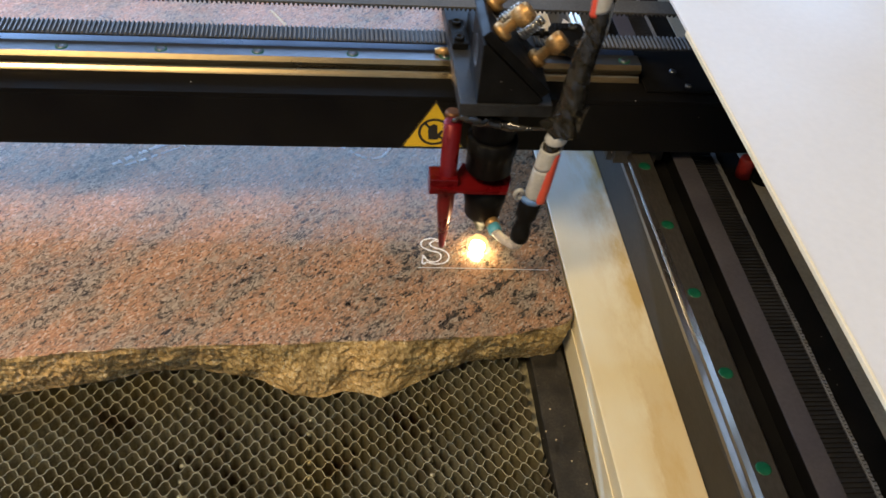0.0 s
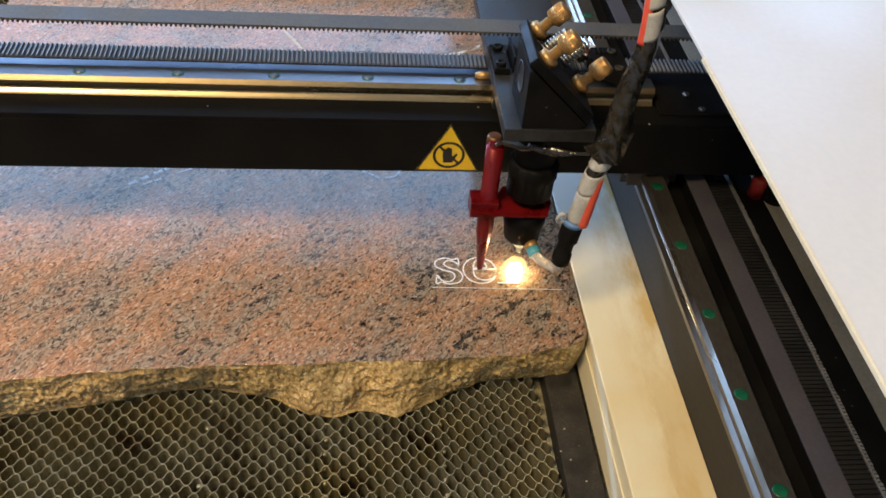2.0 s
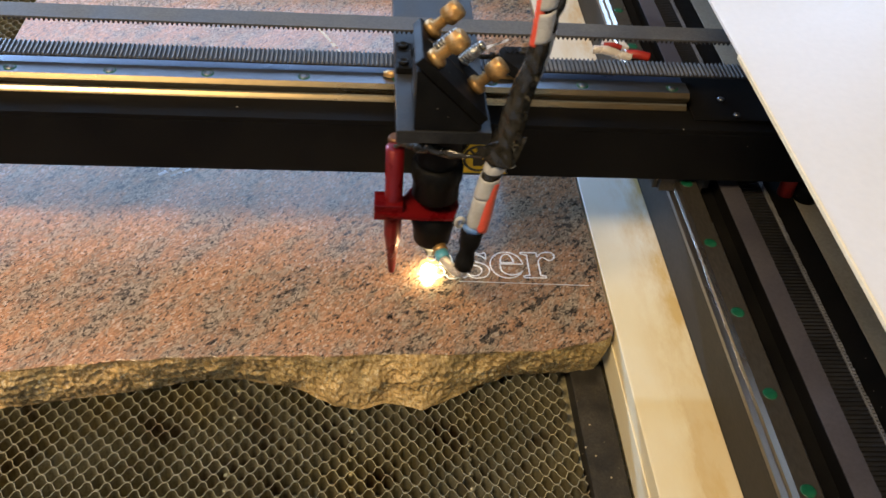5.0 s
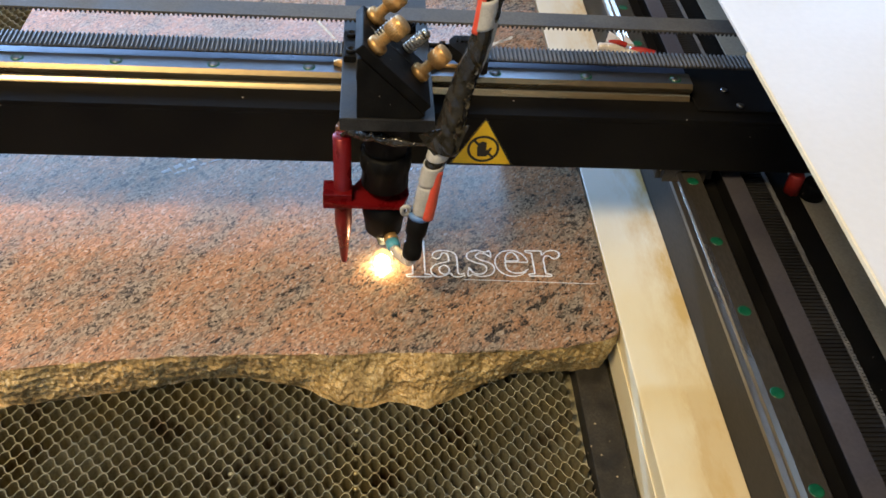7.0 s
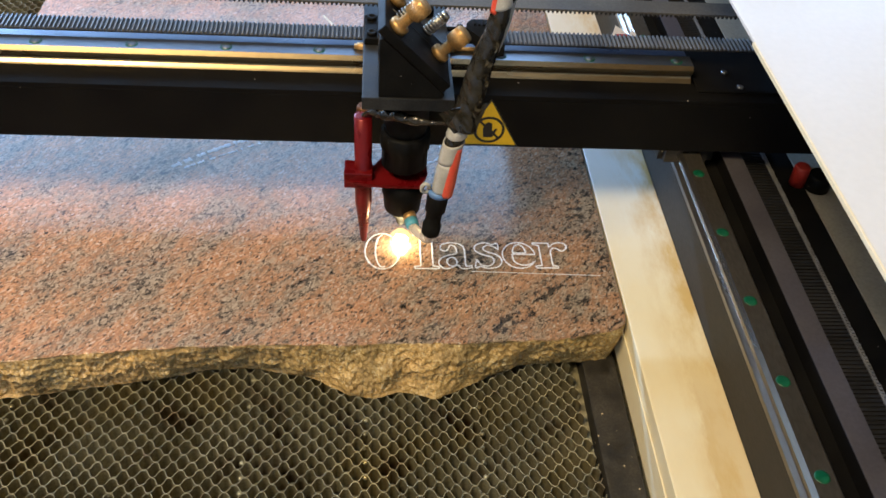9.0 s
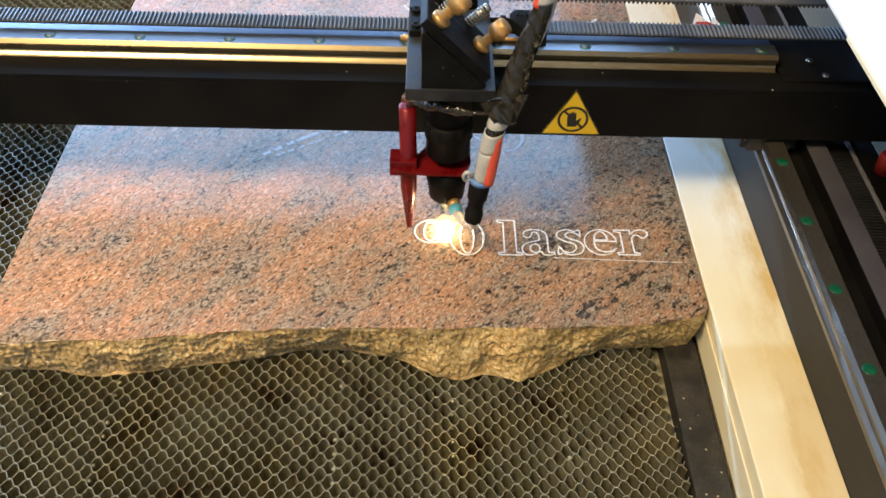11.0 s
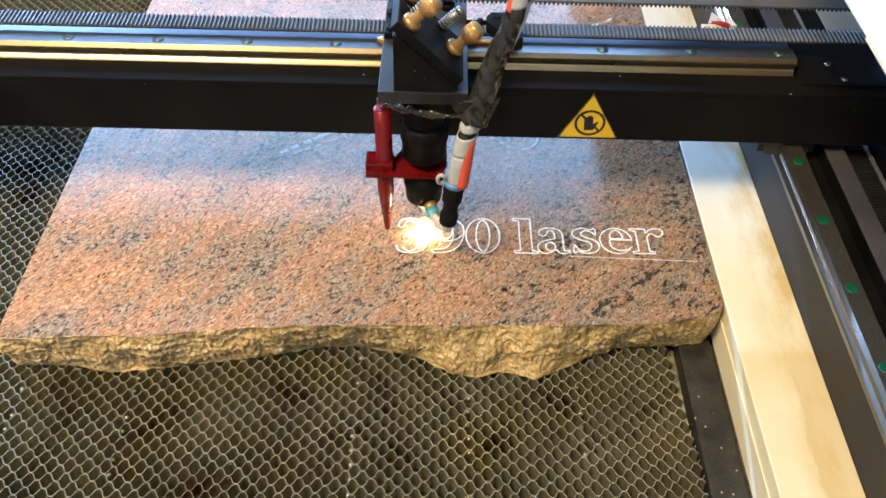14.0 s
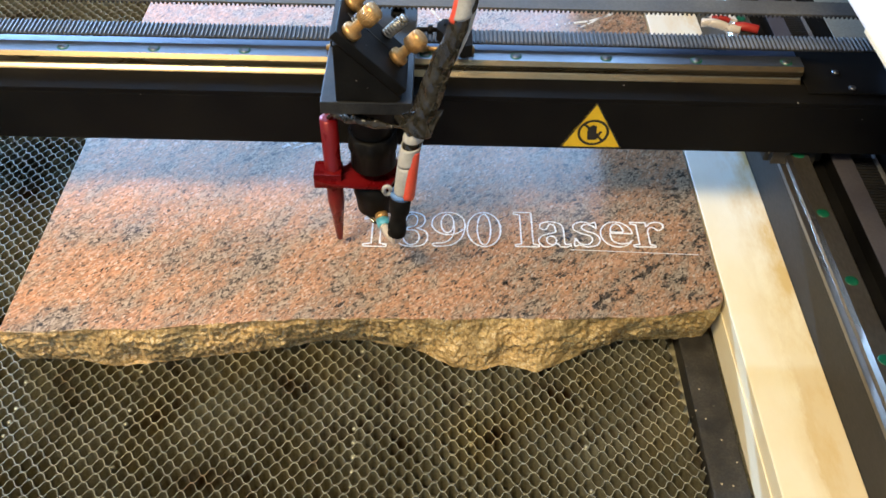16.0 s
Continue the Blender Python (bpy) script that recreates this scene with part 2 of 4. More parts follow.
M_ENGRAVE = surface("white_engraving_dust", (0.78, 0.77, 0.77), (0.93, 0.93, 0.93), 0.9, 0.0, 500, 1500, 0.2, 0.0003)
M_CHALK = surface("chalk_line", (0.9, 0.91, 0.93), (0.96, 0.97, 0.98), 0.9, 0.0, 300, 1500, 0.5, 0.0002)
M_HONEY = surface("stained_honeycomb_foil", (0.40, 0.365, 0.23), (0.60, 0.58, 0.45), 0.36, 0.75, 16, 500, 0.4, 0.0001)


def burnt(m, scale, lo, hi, colour):
    """Brown scorched patches over a surface's own colour."""
    b = m.node_tree.nodes["Principled BSDF"]
    src = b.inputs["Base Color"].links[0].from_socket
    n = node(m, "ShaderNodeTexNoise", Scale=scale, Detail=3.0)
    link(m, coords(m), 0, n, "Vector")
    r = ramp(m, n, "Fac", [(lo, (0, 0, 0)), (hi, (1, 1, 1))])
    out = mix(m, (r, 0), (0, 0, 0), colour)
    m.node_tree.links.new(src, out.inputs[6])
    link(m, out, 2, b, "Base Color")


burnt(M_HONEY, 11.0, 0.54, 0.74, (0.42, 0.345, 0.17))
burnt(M_HONEY, 30.0, 0.57, 0.74, (0.10, 0.055, 0.022))
# top edges have their own tone, apart from the foil walls
M_RIM = surface("foil_top_edge", (0.27, 0.265, 0.205), (0.42, 0.415, 0.335), 0.6, 0.1, 20, 500, 0.3, 0.0001)
burnt(M_RIM, 11.0, 0.54, 0.74, (0.50, 0.43, 0.24))
burnt(M_RIM, 30.0, 0.60, 0.76, (0.22, 0.14, 0.07))
M_TRAY = surface("sooty_tray", (0.26, 0.23, 0.13), (0.50, 0.46, 0.31), 0.8, 0.0, 12, 300, 0.5, 0.001)
M_FRAME = surface("dusty_black_frame", (0.014, 0.013, 0.012), (0.05, 0.045, 0.038), 0.6, 0.0, 60, 700, 0.5, 0.0002)
specks(M_FRAME, 170.0, 0.09, (0.5, 0.42, 0.28))
M_WHITE = surface("white_enamel", (0.645, 0.635, 0.63), (0.60, 0.59, 0.585), 0.38, 0.0, 6, 300, 0.04, 0.0001)
M_CREAM = surface("cream_enamel_edge", (0.78, 0.70, 0.52), (0.72, 0.62, 0.42), 0.4, 0.0, 30, 400, 0.1, 0.0001)
M_WRAP = surface("grey_spiral_wrap", (0.44, 0.43, 0.41), (0.55, 0.54, 0.51), 0.4, 0.0, 90, 800, 0.2, 0.0001)
M_ORANGE = surface("red_hose", (0.75, 0.09, 0.05), (0.85, 0.14, 0.08), 0.4, 0.0, 60, 800, 0.15, 0.0001)
M_TAPE = surface("crinkled_black_tape", (0.015, 0.0135, 0.0105), (0.034, 0.030, 0.023), 0.13, 0.0, 150, 900, 0.2, 0.0003)
tape_fold = node(M_TAPE, "ShaderNodeTexNoise", Scale=125.0, Detail=1.5)
link(M_TAPE, coords(M_TAPE, (1, 1, 0.45), (0.4, 0.5, 0)), 0, tape_fold, "Vector")
bump(M_TAPE, tape_fold, "Fac", 1.0, 0.0045)
M_BLUE = surface("blue_collar_plastic", (0.10, 0.22, 0.50), (0.14, 0.28, 0.58), 0.4, 0.0, 100, 900, 0.2, 0.0001)
M_CYAN = surface("pale_blue_collar", (0.10, 0.40, 0.55), (0.16, 0.50, 0.62), 0.4, 0.0, 100, 900, 0.2, 0.0001)
M_SPRING = surface("spring_steel", (0.42, 0.40, 0.36), (0.55, 0.52, 0.46), 0.3, 0.9, 100, 900, 0.2, 0.00005)
M_PAINT = surface("plain_wall_paint", (0.62, 0.60, 0.56), (0.56, 0.54, 0.5), 0.85, 0.0, 3, 120, 0.06, 0.0005)
M_FLOOR = surface("workshop_floor", (0.22, 0.21, 0.20), (0.3, 0.29, 0.27), 0.7, 0.0, 4, 90, 0.2, 0.001)


def stained_white():
    """White enamel bar with brown smoke stains, and daylight coloured in towards the back."""
    m = material("smoke_stained_enamel", (0.8, 0.78, 0.7), 0.36)
    b = m.node_tree.nodes["Principled BSDF"]
    mp = coords(m, (1, 1, 1))
    n1 = node(m, "ShaderNodeTexNoise", Scale=14.0, Detail=6.0)
    link(m, mp, 0, n1, "Vector")
    mp2 = coords(m, (1.0, 0.35, 1.0))
    n2 = node(m, "ShaderNodeTexNoise", Scale=36.0, Detail=8.0, Roughness=0.66)
    link(m, mp2, 0, n2, "Vector")
    base = ramp(m, n1, "Fac", [(0.35, (0.83, 0.77, 0.58)), (0.7, (0.80, 0.69, 0.43))])
    st = ramp(m, n2, "Fac", [(0.42, (0, 0, 0)), (0.64, (1, 1, 1))])
    half = node(m, "ShaderNodeMath")
    half.operation = "MULTIPLY"
    half.inputs[1].default_value = 0.85
    link(m, st, 0, half, 0)
    # splashes dried on the rail's side of the bar
    pos = node(m, "ShaderNodeSeparateXYZ")
    link(m, mp, 0, pos, 0)
    far = node(m, "ShaderNodeMapRange")
    link(m, pos, 0, far, 0)
    for k, v in enumerate((-0.038, -0.008, 0.12, 1.15)):
        far.inputs[k + 1].default_value = v
    where = node(m, "ShaderNodeMath")
    where.operation = "MULTIPLY"
    link(m, half, 0, where, 0)
    link(m, far, 0, where, 1)
    # cool daylight towards the back is put into the bar's colour
    cool_back = node(m, "ShaderNodeMapRange")
    link(m, pos, 1, cool_back, 0)
    for k, v in enumerate((0.12, 0.32, 0.0, 0.9)):
        cool_back.inputs[k + 1].default_value = v
    base = mix(m, (cool_back, 0), (base, 0), (0.80, 0.82, 0.82))
    # a broad tan stain along the rail side at the front end, with a ragged border
    ragged = node(m, "ShaderNodeMath")
    ragged.operation = "MULTIPLY_ADD"
    link(m, n2, "Fac", ragged, 0)
    ragged.inputs[1].default_value = 0.022
    link(m, pos, 0, ragged, 2)
    edge = ramp(m, node(m, "ShaderNodeMapRange"), 0, [(0.0, (0, 0, 0)), (1.0, (1, 1, 1))])
    span = edge.inputs[0].links[0].from_node
    link(m, ragged, 0, span, 0)
    for k, v in enumerate((-0.0135, -0.0105, 0.0, 0.55)):
        span.inputs[k + 1].default_value = v
    front = node(m, "ShaderNodeMapRange")
    link(m, pos, 1, front, 0)
    for k, v in enumerate((0.10, 0.03, 0.0, 1.0)):
        front.inputs[k + 1].default_value = v
    tan_part = node(m, "ShaderNodeMath")
    tan_part.operation = "MULTIPLY"
    link(m, edge, 0, tan_part, 0)
    link(m, front, 0, tan_part, 1)
    base = mix(m, (tan_part, 0), (base, 2), (0.62, 0.46, 0.22))
    c = mix(m, (where, 0), (base, 2), (0.62, 0.43, 0.16))
    link(m, c, 2, b, "Base Color")
    bump(m, n2, "Fac", 0.1, 0.0003)
    return m


M_BAR = stained_white()


def glow(name, colour, strength, clear=0.0):
    m = bpy.data.materials.new(name)
    m.use_nodes = True
    t = m.node_tree
    t.nodes.clear()
    out = t.nodes.new("ShaderNodeOutputMaterial")
    e = t.nodes.new("ShaderNodeEmission")
    e.inputs[0].default_value, e.inputs[1].default_value = (*colour, 1), strength
    if clear:
        tr, mx = t.nodes.new("ShaderNodeBsdfTransparent"), t.nodes.new("ShaderNodeMixShader")
        mx.inputs[0].default_value = 1 - clear
        t.links.new(tr.outputs[0], mx.inputs[1])
        t.links.new(e.outputs[0], mx.inputs[2])
        t.links.new(mx.outputs[0], out.inputs[0])
    else:
        t.links.new(e.outputs[0], out.inputs[0])
    return m


M_FLAME = glow("white_hot_plasma", (1.0, 0.80, 0.42), 95)
# glowing shell: the plume, and the bloom around the spark
M_PLUME = glow("orange_plume_bloom", (1.0, 0.62, 0.20), 3.0, 0.82)
M_AIRTUBE = surface("milky_air_tube", (0.78, 0.70, 0.62), (0.85, 0.78, 0.7), 0.3, 0.0, 90, 900, 0.1, 0.0001)
M_AIRTUBE.node_tree.nodes["Principled BSDF"].inputs["Transmission Weight"].default_value = 0.35


# ---------------------------------------------------------------- mesh helpers
def part(name, bm, mat, parent=None, label=""):
    me = bpy.data.meshes.new(name)
    bm.normal_update()
    bm.to_mesh(me)
    bm.free()
    for m in mat if isinstance(mat, (list, tuple)) else (mat,):
        me.materials.append(m)
    ob = new(name, me)
    ob.parent = parent
    return tagged(ob, label)


def box(bm, x0, x1, y0, y1, z0, z1, bevel=0.0, mi=0):
    r = bmesh.ops.create_cube(bm, size=1, matrix=Matrix.Translation(((x0 + x1) / 2, (y0 + y1) / 2, (z0 + z1) / 2)) @ Matrix.Diagonal((x1 - x0, y1 - y0, z1 - z0, 1)))
    fs = {f for v in r["verts"] for f in v.link_faces}
    if bevel:
        es = {e for v in r["verts"] for e in v.link_edges}
        got = bmesh.ops.bevel(bm, geom=list(es), offset=bevel, segments=2, affect="EDGES", profile=0.6)
        fs = {f for f in fs if f.is_valid} | set(got["faces"])
    for f in fs:
        f.material_index = mi
    return bm


def B(*a, **k):
    return box(bmesh.new(), *a, **k)


def rod(bm, a, b, r0, r1=None, seg=20, caps=True, mi=0):
    """A cylinder or cone from a to b."""
    a, b = Vector(a), Vector(b)
    r1 = r0 if r1 is None else r1
    q = (b - a).to_track_quat("Z", "Y").to_matrix().to_4x4()
    m = Matrix.Translation((a + b) / 2) @ q
    r = bmesh.ops.create_cone(bm, cap_ends=caps, segments=seg, radius1=r0, radius2=max(r1, 1e-5), depth=(b - a).length, matrix=m)
    for f in {f for v in r["verts"] for f in v.link_faces}:
        f.material_index = mi
        f.smooth = len(f.verts) == 4
    return bm


def R(*a, **k):
    return rod(bmesh.new(), *a, **k)


def turned(bm, at, axis, profile, seg=24, mi=0):
    """A lathe shape: profile of (distance along axis, radius), from the point at."""
    q = Vector(axis).to_track_quat("Z", "Y").to_matrix().to_4x4()
    m = Matrix.Translation(at) @ q
    rings = []
    for d, r in profile:
        rings.append([bm.verts.new(m @ Vector((r * math.cos(2 * math.pi * i / seg), r * math.sin(2 * math.pi * i / seg), d))) for i in range(seg)])
    for a, b in zip(rings, rings[1:]):
        for i in range(seg):
            f = bm.faces.new((a[i], a[(i + 1) % seg], b[(i + 1) % seg], b[i]))
            f.smooth, f.material_index = True, mi
    for ring, flip in ((rings[0], True), (rings[-1], False)):
        f = bm.faces.new(ring[::-1] if flip else ring)
        f.material_index = mi
    return bm


def spline(pts, n=10):
    """Catmull-Rom through points."""
    p = [Vector(q) for q in pts]
    p = [2 * p[0] - p[1], *p, 2 * p[-1] - p[-2]]
    out = []
    for a, b, c, d in zip(p, p[1:], p[2:], p[3:]):
        for i in range(n):
            t = i / n
            out.append(0.5 * (2 * b + (c - a) * t + (2 * a - 5 * b + 4 * c - d) * t * t + (3 * b - a - 3 * c + d) * t**3))
    return out + [p[-2]]


def tube(bm, pts, radius, seg=12, wobble=0.0, mi=0, seed=0.0):
    """A round tube along points; radius: a number or a function of the fraction."""
    rings = []
    n = len(pts)
    side = None
    for i, c in enumerate(pts):
        d = (pts[min(i + 1, n - 1)] - pts[max(i - 1, 0)]).normalized()
        side = (Vector((0, 1, 0.2)) if side is None else side)
        side = (side - d * side.dot(d)).normalized()
        up = d.cross(side)
        r = radius(i / (n - 1)) if callable(radius) else radius
        ring = []
        for k in range(seg):
            a = 2 * math.pi * k / seg
            off = side * math.cos(a) + up * math.sin(a)
            rr = r * (1 + wobble * noise.noise((c + off * r) * 150 + Vector((seed, 0, 0)))) if wobble else r
            ring.append(bm.verts.new(c + off * rr))
        rings.append(ring)
    for a, b in zip(rings, rings[1:]):
        for k in range(seg):
            f = bm.faces.new((a[k], a[(k + 1) % seg], b[(k + 1) % seg], b[k]))
            f.smooth, f.material_index = True, mi
    bm.faces.new(rings[0][::-1])
    bm.faces.new(rings[-1])
    return bm


def prism(bm, outline, axis, lo, hi, mi=0):
    """An outline of (a, b) pushed from lo to hi along 'x' or 'y' or 'z'."""
    def at(a, b, c):
        return {"x": (c, a, b), "y": (a, c, b), "z": (a, b, c)}[axis]
    v0 = [bm.verts.new(at(a, b, lo)) for a, b in outline]
    v1 = [bm.verts.new(at(a, b, hi)) for a, b in outline]
    n = len(outline)
    fs = [bm.faces.new((v0[i], v0[(i + 1) % n], v1[(i + 1) % n], v1[i])) for i in range(n)]
    fs += [bm.faces.new(v0[::-1]), bm.faces.new(v1)]
    for f in fs:
        f.material_index = mi
    bmesh.ops.recalc_face_normals(bm, faces=fs)
    return bm


def thing(name, label, category, group="", kind=""):
    return tagged(new(name), label, category, group, kind)


# ---------------------------------------------------------------- room and machine bed
def room():
    for name, dims in (("wall_north", (-2.6, 2.2, 2.5, 2.6, -0.9, 2.5)), ("wall_south", (-2.6, 2.2, -2.6, -2.5, -0.9, 2.5)),
                       ("wall_west", (-2.7, -2.6, -2.6, 2.6, -0.9, 2.5)), ("wall_east", (2.2, 2.3, -2.6, 2.6, -0.9, 2.5))):
        tagged(part(name, B(*dims), M_PAINT), "plain pale painted workshop wall", "wall", kind="structure")
    tagged(part("floor", B(-2.7, 2.3, -2.6, 2.6, -1.0, -0.9), M_FLOOR), "grey concrete workshop floor", "floor", kind="structure")
    tagged(part("ceiling", B(-2.7, 2.3, -2.6, 2.6, 2.5, 2.6), M_PAINT), "plain pale workshop ceiling", "ceiling", kind="structure")


def bed_tray():
    t = thing("bed_tray", "sooty brown tray under the honeycomb bed", "tray", kind="structure")
    part("tray_floor", B(-1.15, 0.25, -0.40, 0.90, -0.030, -0.0140), M_TRAY, t)
    part("tray_wall", B(-1.15, 0.25, -0.42, -0.40, -0.89, 0.10), M_WHITE, t, "white enamelled front of the machine")
    part("tray_wall", B(-1.15, 0.60, 0.90, 0.92, -0.89, 0.24), M_WHITE, t, "white enamelled back of the machine")
    part("tray_wall", B(-1.17, -1.15, -0.42, 0.92, -0.89, 0.24), M_WHITE, t)


def honeycomb():
    """Wavy foil ribbons, each set half a wave on from the last, so that they close into cells."""
    h = thing("honeycomb_bed", "stained aluminium honeycomb cutting bed", "honeycomb bed")
    wave, py, wall, deep, seg = 0.0109, 0.00530, 0.00021, 0.0135, 18
    amp = 0.5 * py - wall
    rng = random.Random(4)
    verts, faces = [], []

    def bent(x, y):
        """Cells lean and crowd a little, shaped to fit the camera's view."""
        return (x + 0.0012 * noise.noise((x * 9, y * 9, 1.0)) + 0.0009 * noise.noise((x * 70, y * 70, 4.0)) - 0.6 * max(0.0, x + 0.20) * (y - 0.03),
                y - 0.12 * max(0.0, x + 0.26) + 0.0012 * noise.noise((x * 9, y * 9, 7.0)) + 0.0007 * noise.noise((x * 70, y * 70, 9.0)))

    def run(line, w):
        first = len(verts)
        n = len(line)
        for i, (x, y) in enumerate(line):
            a, b = line[max(i - 1, 0)], line[min(i + 1, n - 1)]
            dx, dy = b[0] - a[0], b[1] - a[1]
            ln = math.hypot(dx, dy) or 1
            nx, ny = -dy / ln * w, dx / ln * w
            z = -0.0004 + 0.0004 * noise.noise((x * 90, y * 90, 3.0))
            verts.extend([(x + nx, y + ny, z), (x - nx, y - ny, z), (x + nx, y + ny, -deep), (x - nx, y - ny, -deep)])
        for i in range(n - 1):
            a, b = first + 4 * i, first + 4 * i + 4
            faces.extend([(a, a + 1, b + 1, b), (a, b, b + 2, a + 2), (a + 1, a + 3, b + 3, b + 1)])

    for k in range(int(0.86 / py)):
        y0 = -0.20 + py * k
        xa, xb = -0.76, (-0.0785 if y0 < 0.16 else -0.46)
        n = int((xb - xa) / wave * seg)
        ph = math.pi * k
        line = []
        for i in range(n + 1):
            x = xa + (xb - xa) * i / n
            a = 2 * math.pi * (x - xa) / wave + ph
            line.append(bent(x, y0 + amp * math.tanh(1.45 * math.sin(a)) / math.tanh(1.45)))
        run([p for p in line if p[0] < -0.0775], wall)
    me = bpy.data.meshes.new("honeycomb_foil")
    me.from_pydata(verts, [], faces)
    me.materials.append(M_HONEY)
    me.materials.append(M_RIM)
    for k, f in enumerate(me.polygons):
        f.material_index = 1 if k % 3 == 0 else 0
    cells = new("honeycomb_foil", me)
    cells.parent = h
    tagged(cells, kind="stuff")
    bm = bmesh.new()
    for k in range(7):
        x = -0.150 - 0.0735 * k
        for j in range(int(0.36 / py / 2)):
            y = -0.17 + 2 * py * j
            if rng.random() < 0.75:
                turned(bm, (x + rng.uniform(-0.0006, 0.0006), y, -0.0045), (0, 0, 1), [(0, 0.0018), (0.002, 0.0016), (0.0028, 0.0007)], 8)
    part("glue", bm, M_HONEY, h, "hard glue beads in the cell joints")["kind"] = "stuff"
    part("side_frame", B(-0.0765, -0.0535, -0.24, 0.88, -0.0139, 0.001, bevel=0.001), M_FRAME, h, "dusty black side frame")


def slab():
    """Polished granite offcut with a split front edge."""
    h = 0.0379
    top = [(-0.5265, 0.0610), (-0.503, 0.0605), (-0.472, 0.0650), (-0.435, 0.0650), (-0.40, 0.0705), (-0.382, 0.0728), (-0.346, 0.0762), (-0.31, 0.0782), (-0.266, 0.0800), (-0.238, 0.0788),
           (-0.2175, 0.0815), (-0.157, 0.0815), (-0.132, 0.0838), (-0.0955, 0.0855), (-0.0799, 0.0900), (-0.0646, 0.0925), (-0.0525, 0.0960)]
    low = [(-0.5249, 0.0703), (-0.487, 0.0707), (-0.4625, 0.0650), (-0.426, 0.0703), (-0.389, 0.0771), (-0.3514, 0.0836), (-0.3289, 0.0905), (-0.2978, 0.0925), (-0.2779, 0.0880), (-0.2583, 0.0844),
           (-0.2466, 0.0773), (-0.235, 0.0705), (-0.2159, 0.0669), (-0.2081, 0.0709), (-0.2004, 0.0730), (-0.1852, 0.0691), (-0.1778, 0.0664), (-0.1578, 0.0771), (-0.1414, 0.0864), (-0.125, 0.0930),
           (-0.1189, 0.0965), (-0.0799, 0.0990), (-0.0562, 0.1010), (-0.0525, 0.1060)]

    def at(line, x):
        xs, ys = [p[0] for p in line], [p[1] for p in line]
        return float(np.interp(x, xs, ys))

    back, x0, x1 = 0.66, -0.5265, -0.0525
    n, m = 560, 30
    bm = bmesh.new()
    grid = []
    for i in range(n + 1):
        x = x0 + (x1 - x0) * i / n
        yt = sum(at(top, x + d) for d in (-0.01, -0.005, 0, 0.005, 0.01)) / 5 + 0.0014 * noise.noise((x * 70, 0, 3)) + 0.0008 * noise.noise((x * 260, 0, 4))
        yl = sum(at(low, x + d) for d in (-0.003, 0, 0.003)) / 3 + 0.0009 * noise.noise((x * 160, 0, 9))
        # the free corner is worn round
        worn = 0.010 * (1 - math.sqrt(max(0.0, 1 - (max(0.0, x - x1 + 0.012) / 0.012) ** 2)))
        yt, yl = yt + worn, yl + worn
        # the stone split in layers towards its salmon end
        layered = 0.0006 + 0.0007 * min(1.0, max(0.0, (-0.22 - x) / 0.12))
        col = []
        for j in range(m + 1):
            f = j / m
            z = h * (1 - f)
            belly = math.sin(math.pi * f)
            p = Vector((x, 0, z))
            big, mid, fine = noise.noise(p * 55), noise.noise(p * 150 + Vector((9, 0, 0))), noise.noise(p * 420)
            y = yt + (yl - yt) * f - 0.002 * belly + belly**0.4 * (0.0050 * big + 0.0034 * abs(mid) + 0.0016 * fine + layered * noise.noise((x * 24, 3.0, z * 420)))
            if j == 0:
                y = yt + 0.0006 * fine
            zz = z + (0.0010 * noise.noise(p * 200 + Vector((0, 5, 0))) if 0 < j < m else 0) - (0.0006 * abs(noise.noise(p * 90)) if j == 0 else 0)
            col.append(bm.verts.new((x, y, zz)))
        grid.append(col)
    for a, b in zip(grid, grid[1:]):
        for j in range(m):
            f = bm.faces.new((a[j], a[j + 1], b[j + 1], b[j]))
            f.material_index = 1
    # polished top set back a hair behind the broken arris
    rim = [bm.verts.new((c[0].co.x, c[0].co.y + 0.0016, h)) for c in grid]
    for a, b, c, d in zip(grid, grid[1:], rim, rim[1:]):
        f = bm.faces.new((c, a[0], b[0], d))
        f.material_index, f.smooth = 0, True
    far = [bm.verts.new((c[0].co.x, back, h)) for c in grid]
    for a, b, c, d in zip(rim, rim[1:], far, far[1:]):
        bm.faces.new((a, b, d, c)).material_index = 0
    lowfar = [bm.verts.new((c[0].co.x, back, 0.0)) for c in grid]
    for a, b, c, d in zip(far, far[1:], lowfar, lowfar[1:]):
        bm.faces.new((a, b, d, c)).material_index = 1
    for a, b, c, d in zip(grid, grid[1:], lowfar, lowfar[1:]):
        bm.faces.new((b[m], a[m], c, d)).material_index = 1
    for k, flip in ((0, 1), (n, 0)):
        ring = [rim[k], *grid[k], lowfar[k], far[k]]
        bm.faces.new(ring if flip else ring[::-1]).material_index = 1
    bmesh.ops.recalc_face_normals(bm, faces=bm.faces)
    for v in bm.verts:
        v.co.z += 0.0002
    return tagged(part("granite_slab", bm, [M_GRANITE, M_SPLIT]), "polished reddish grey granite slab with split golden front edge", "stone slab")


TOP = 0.0383  # the slab's polished face


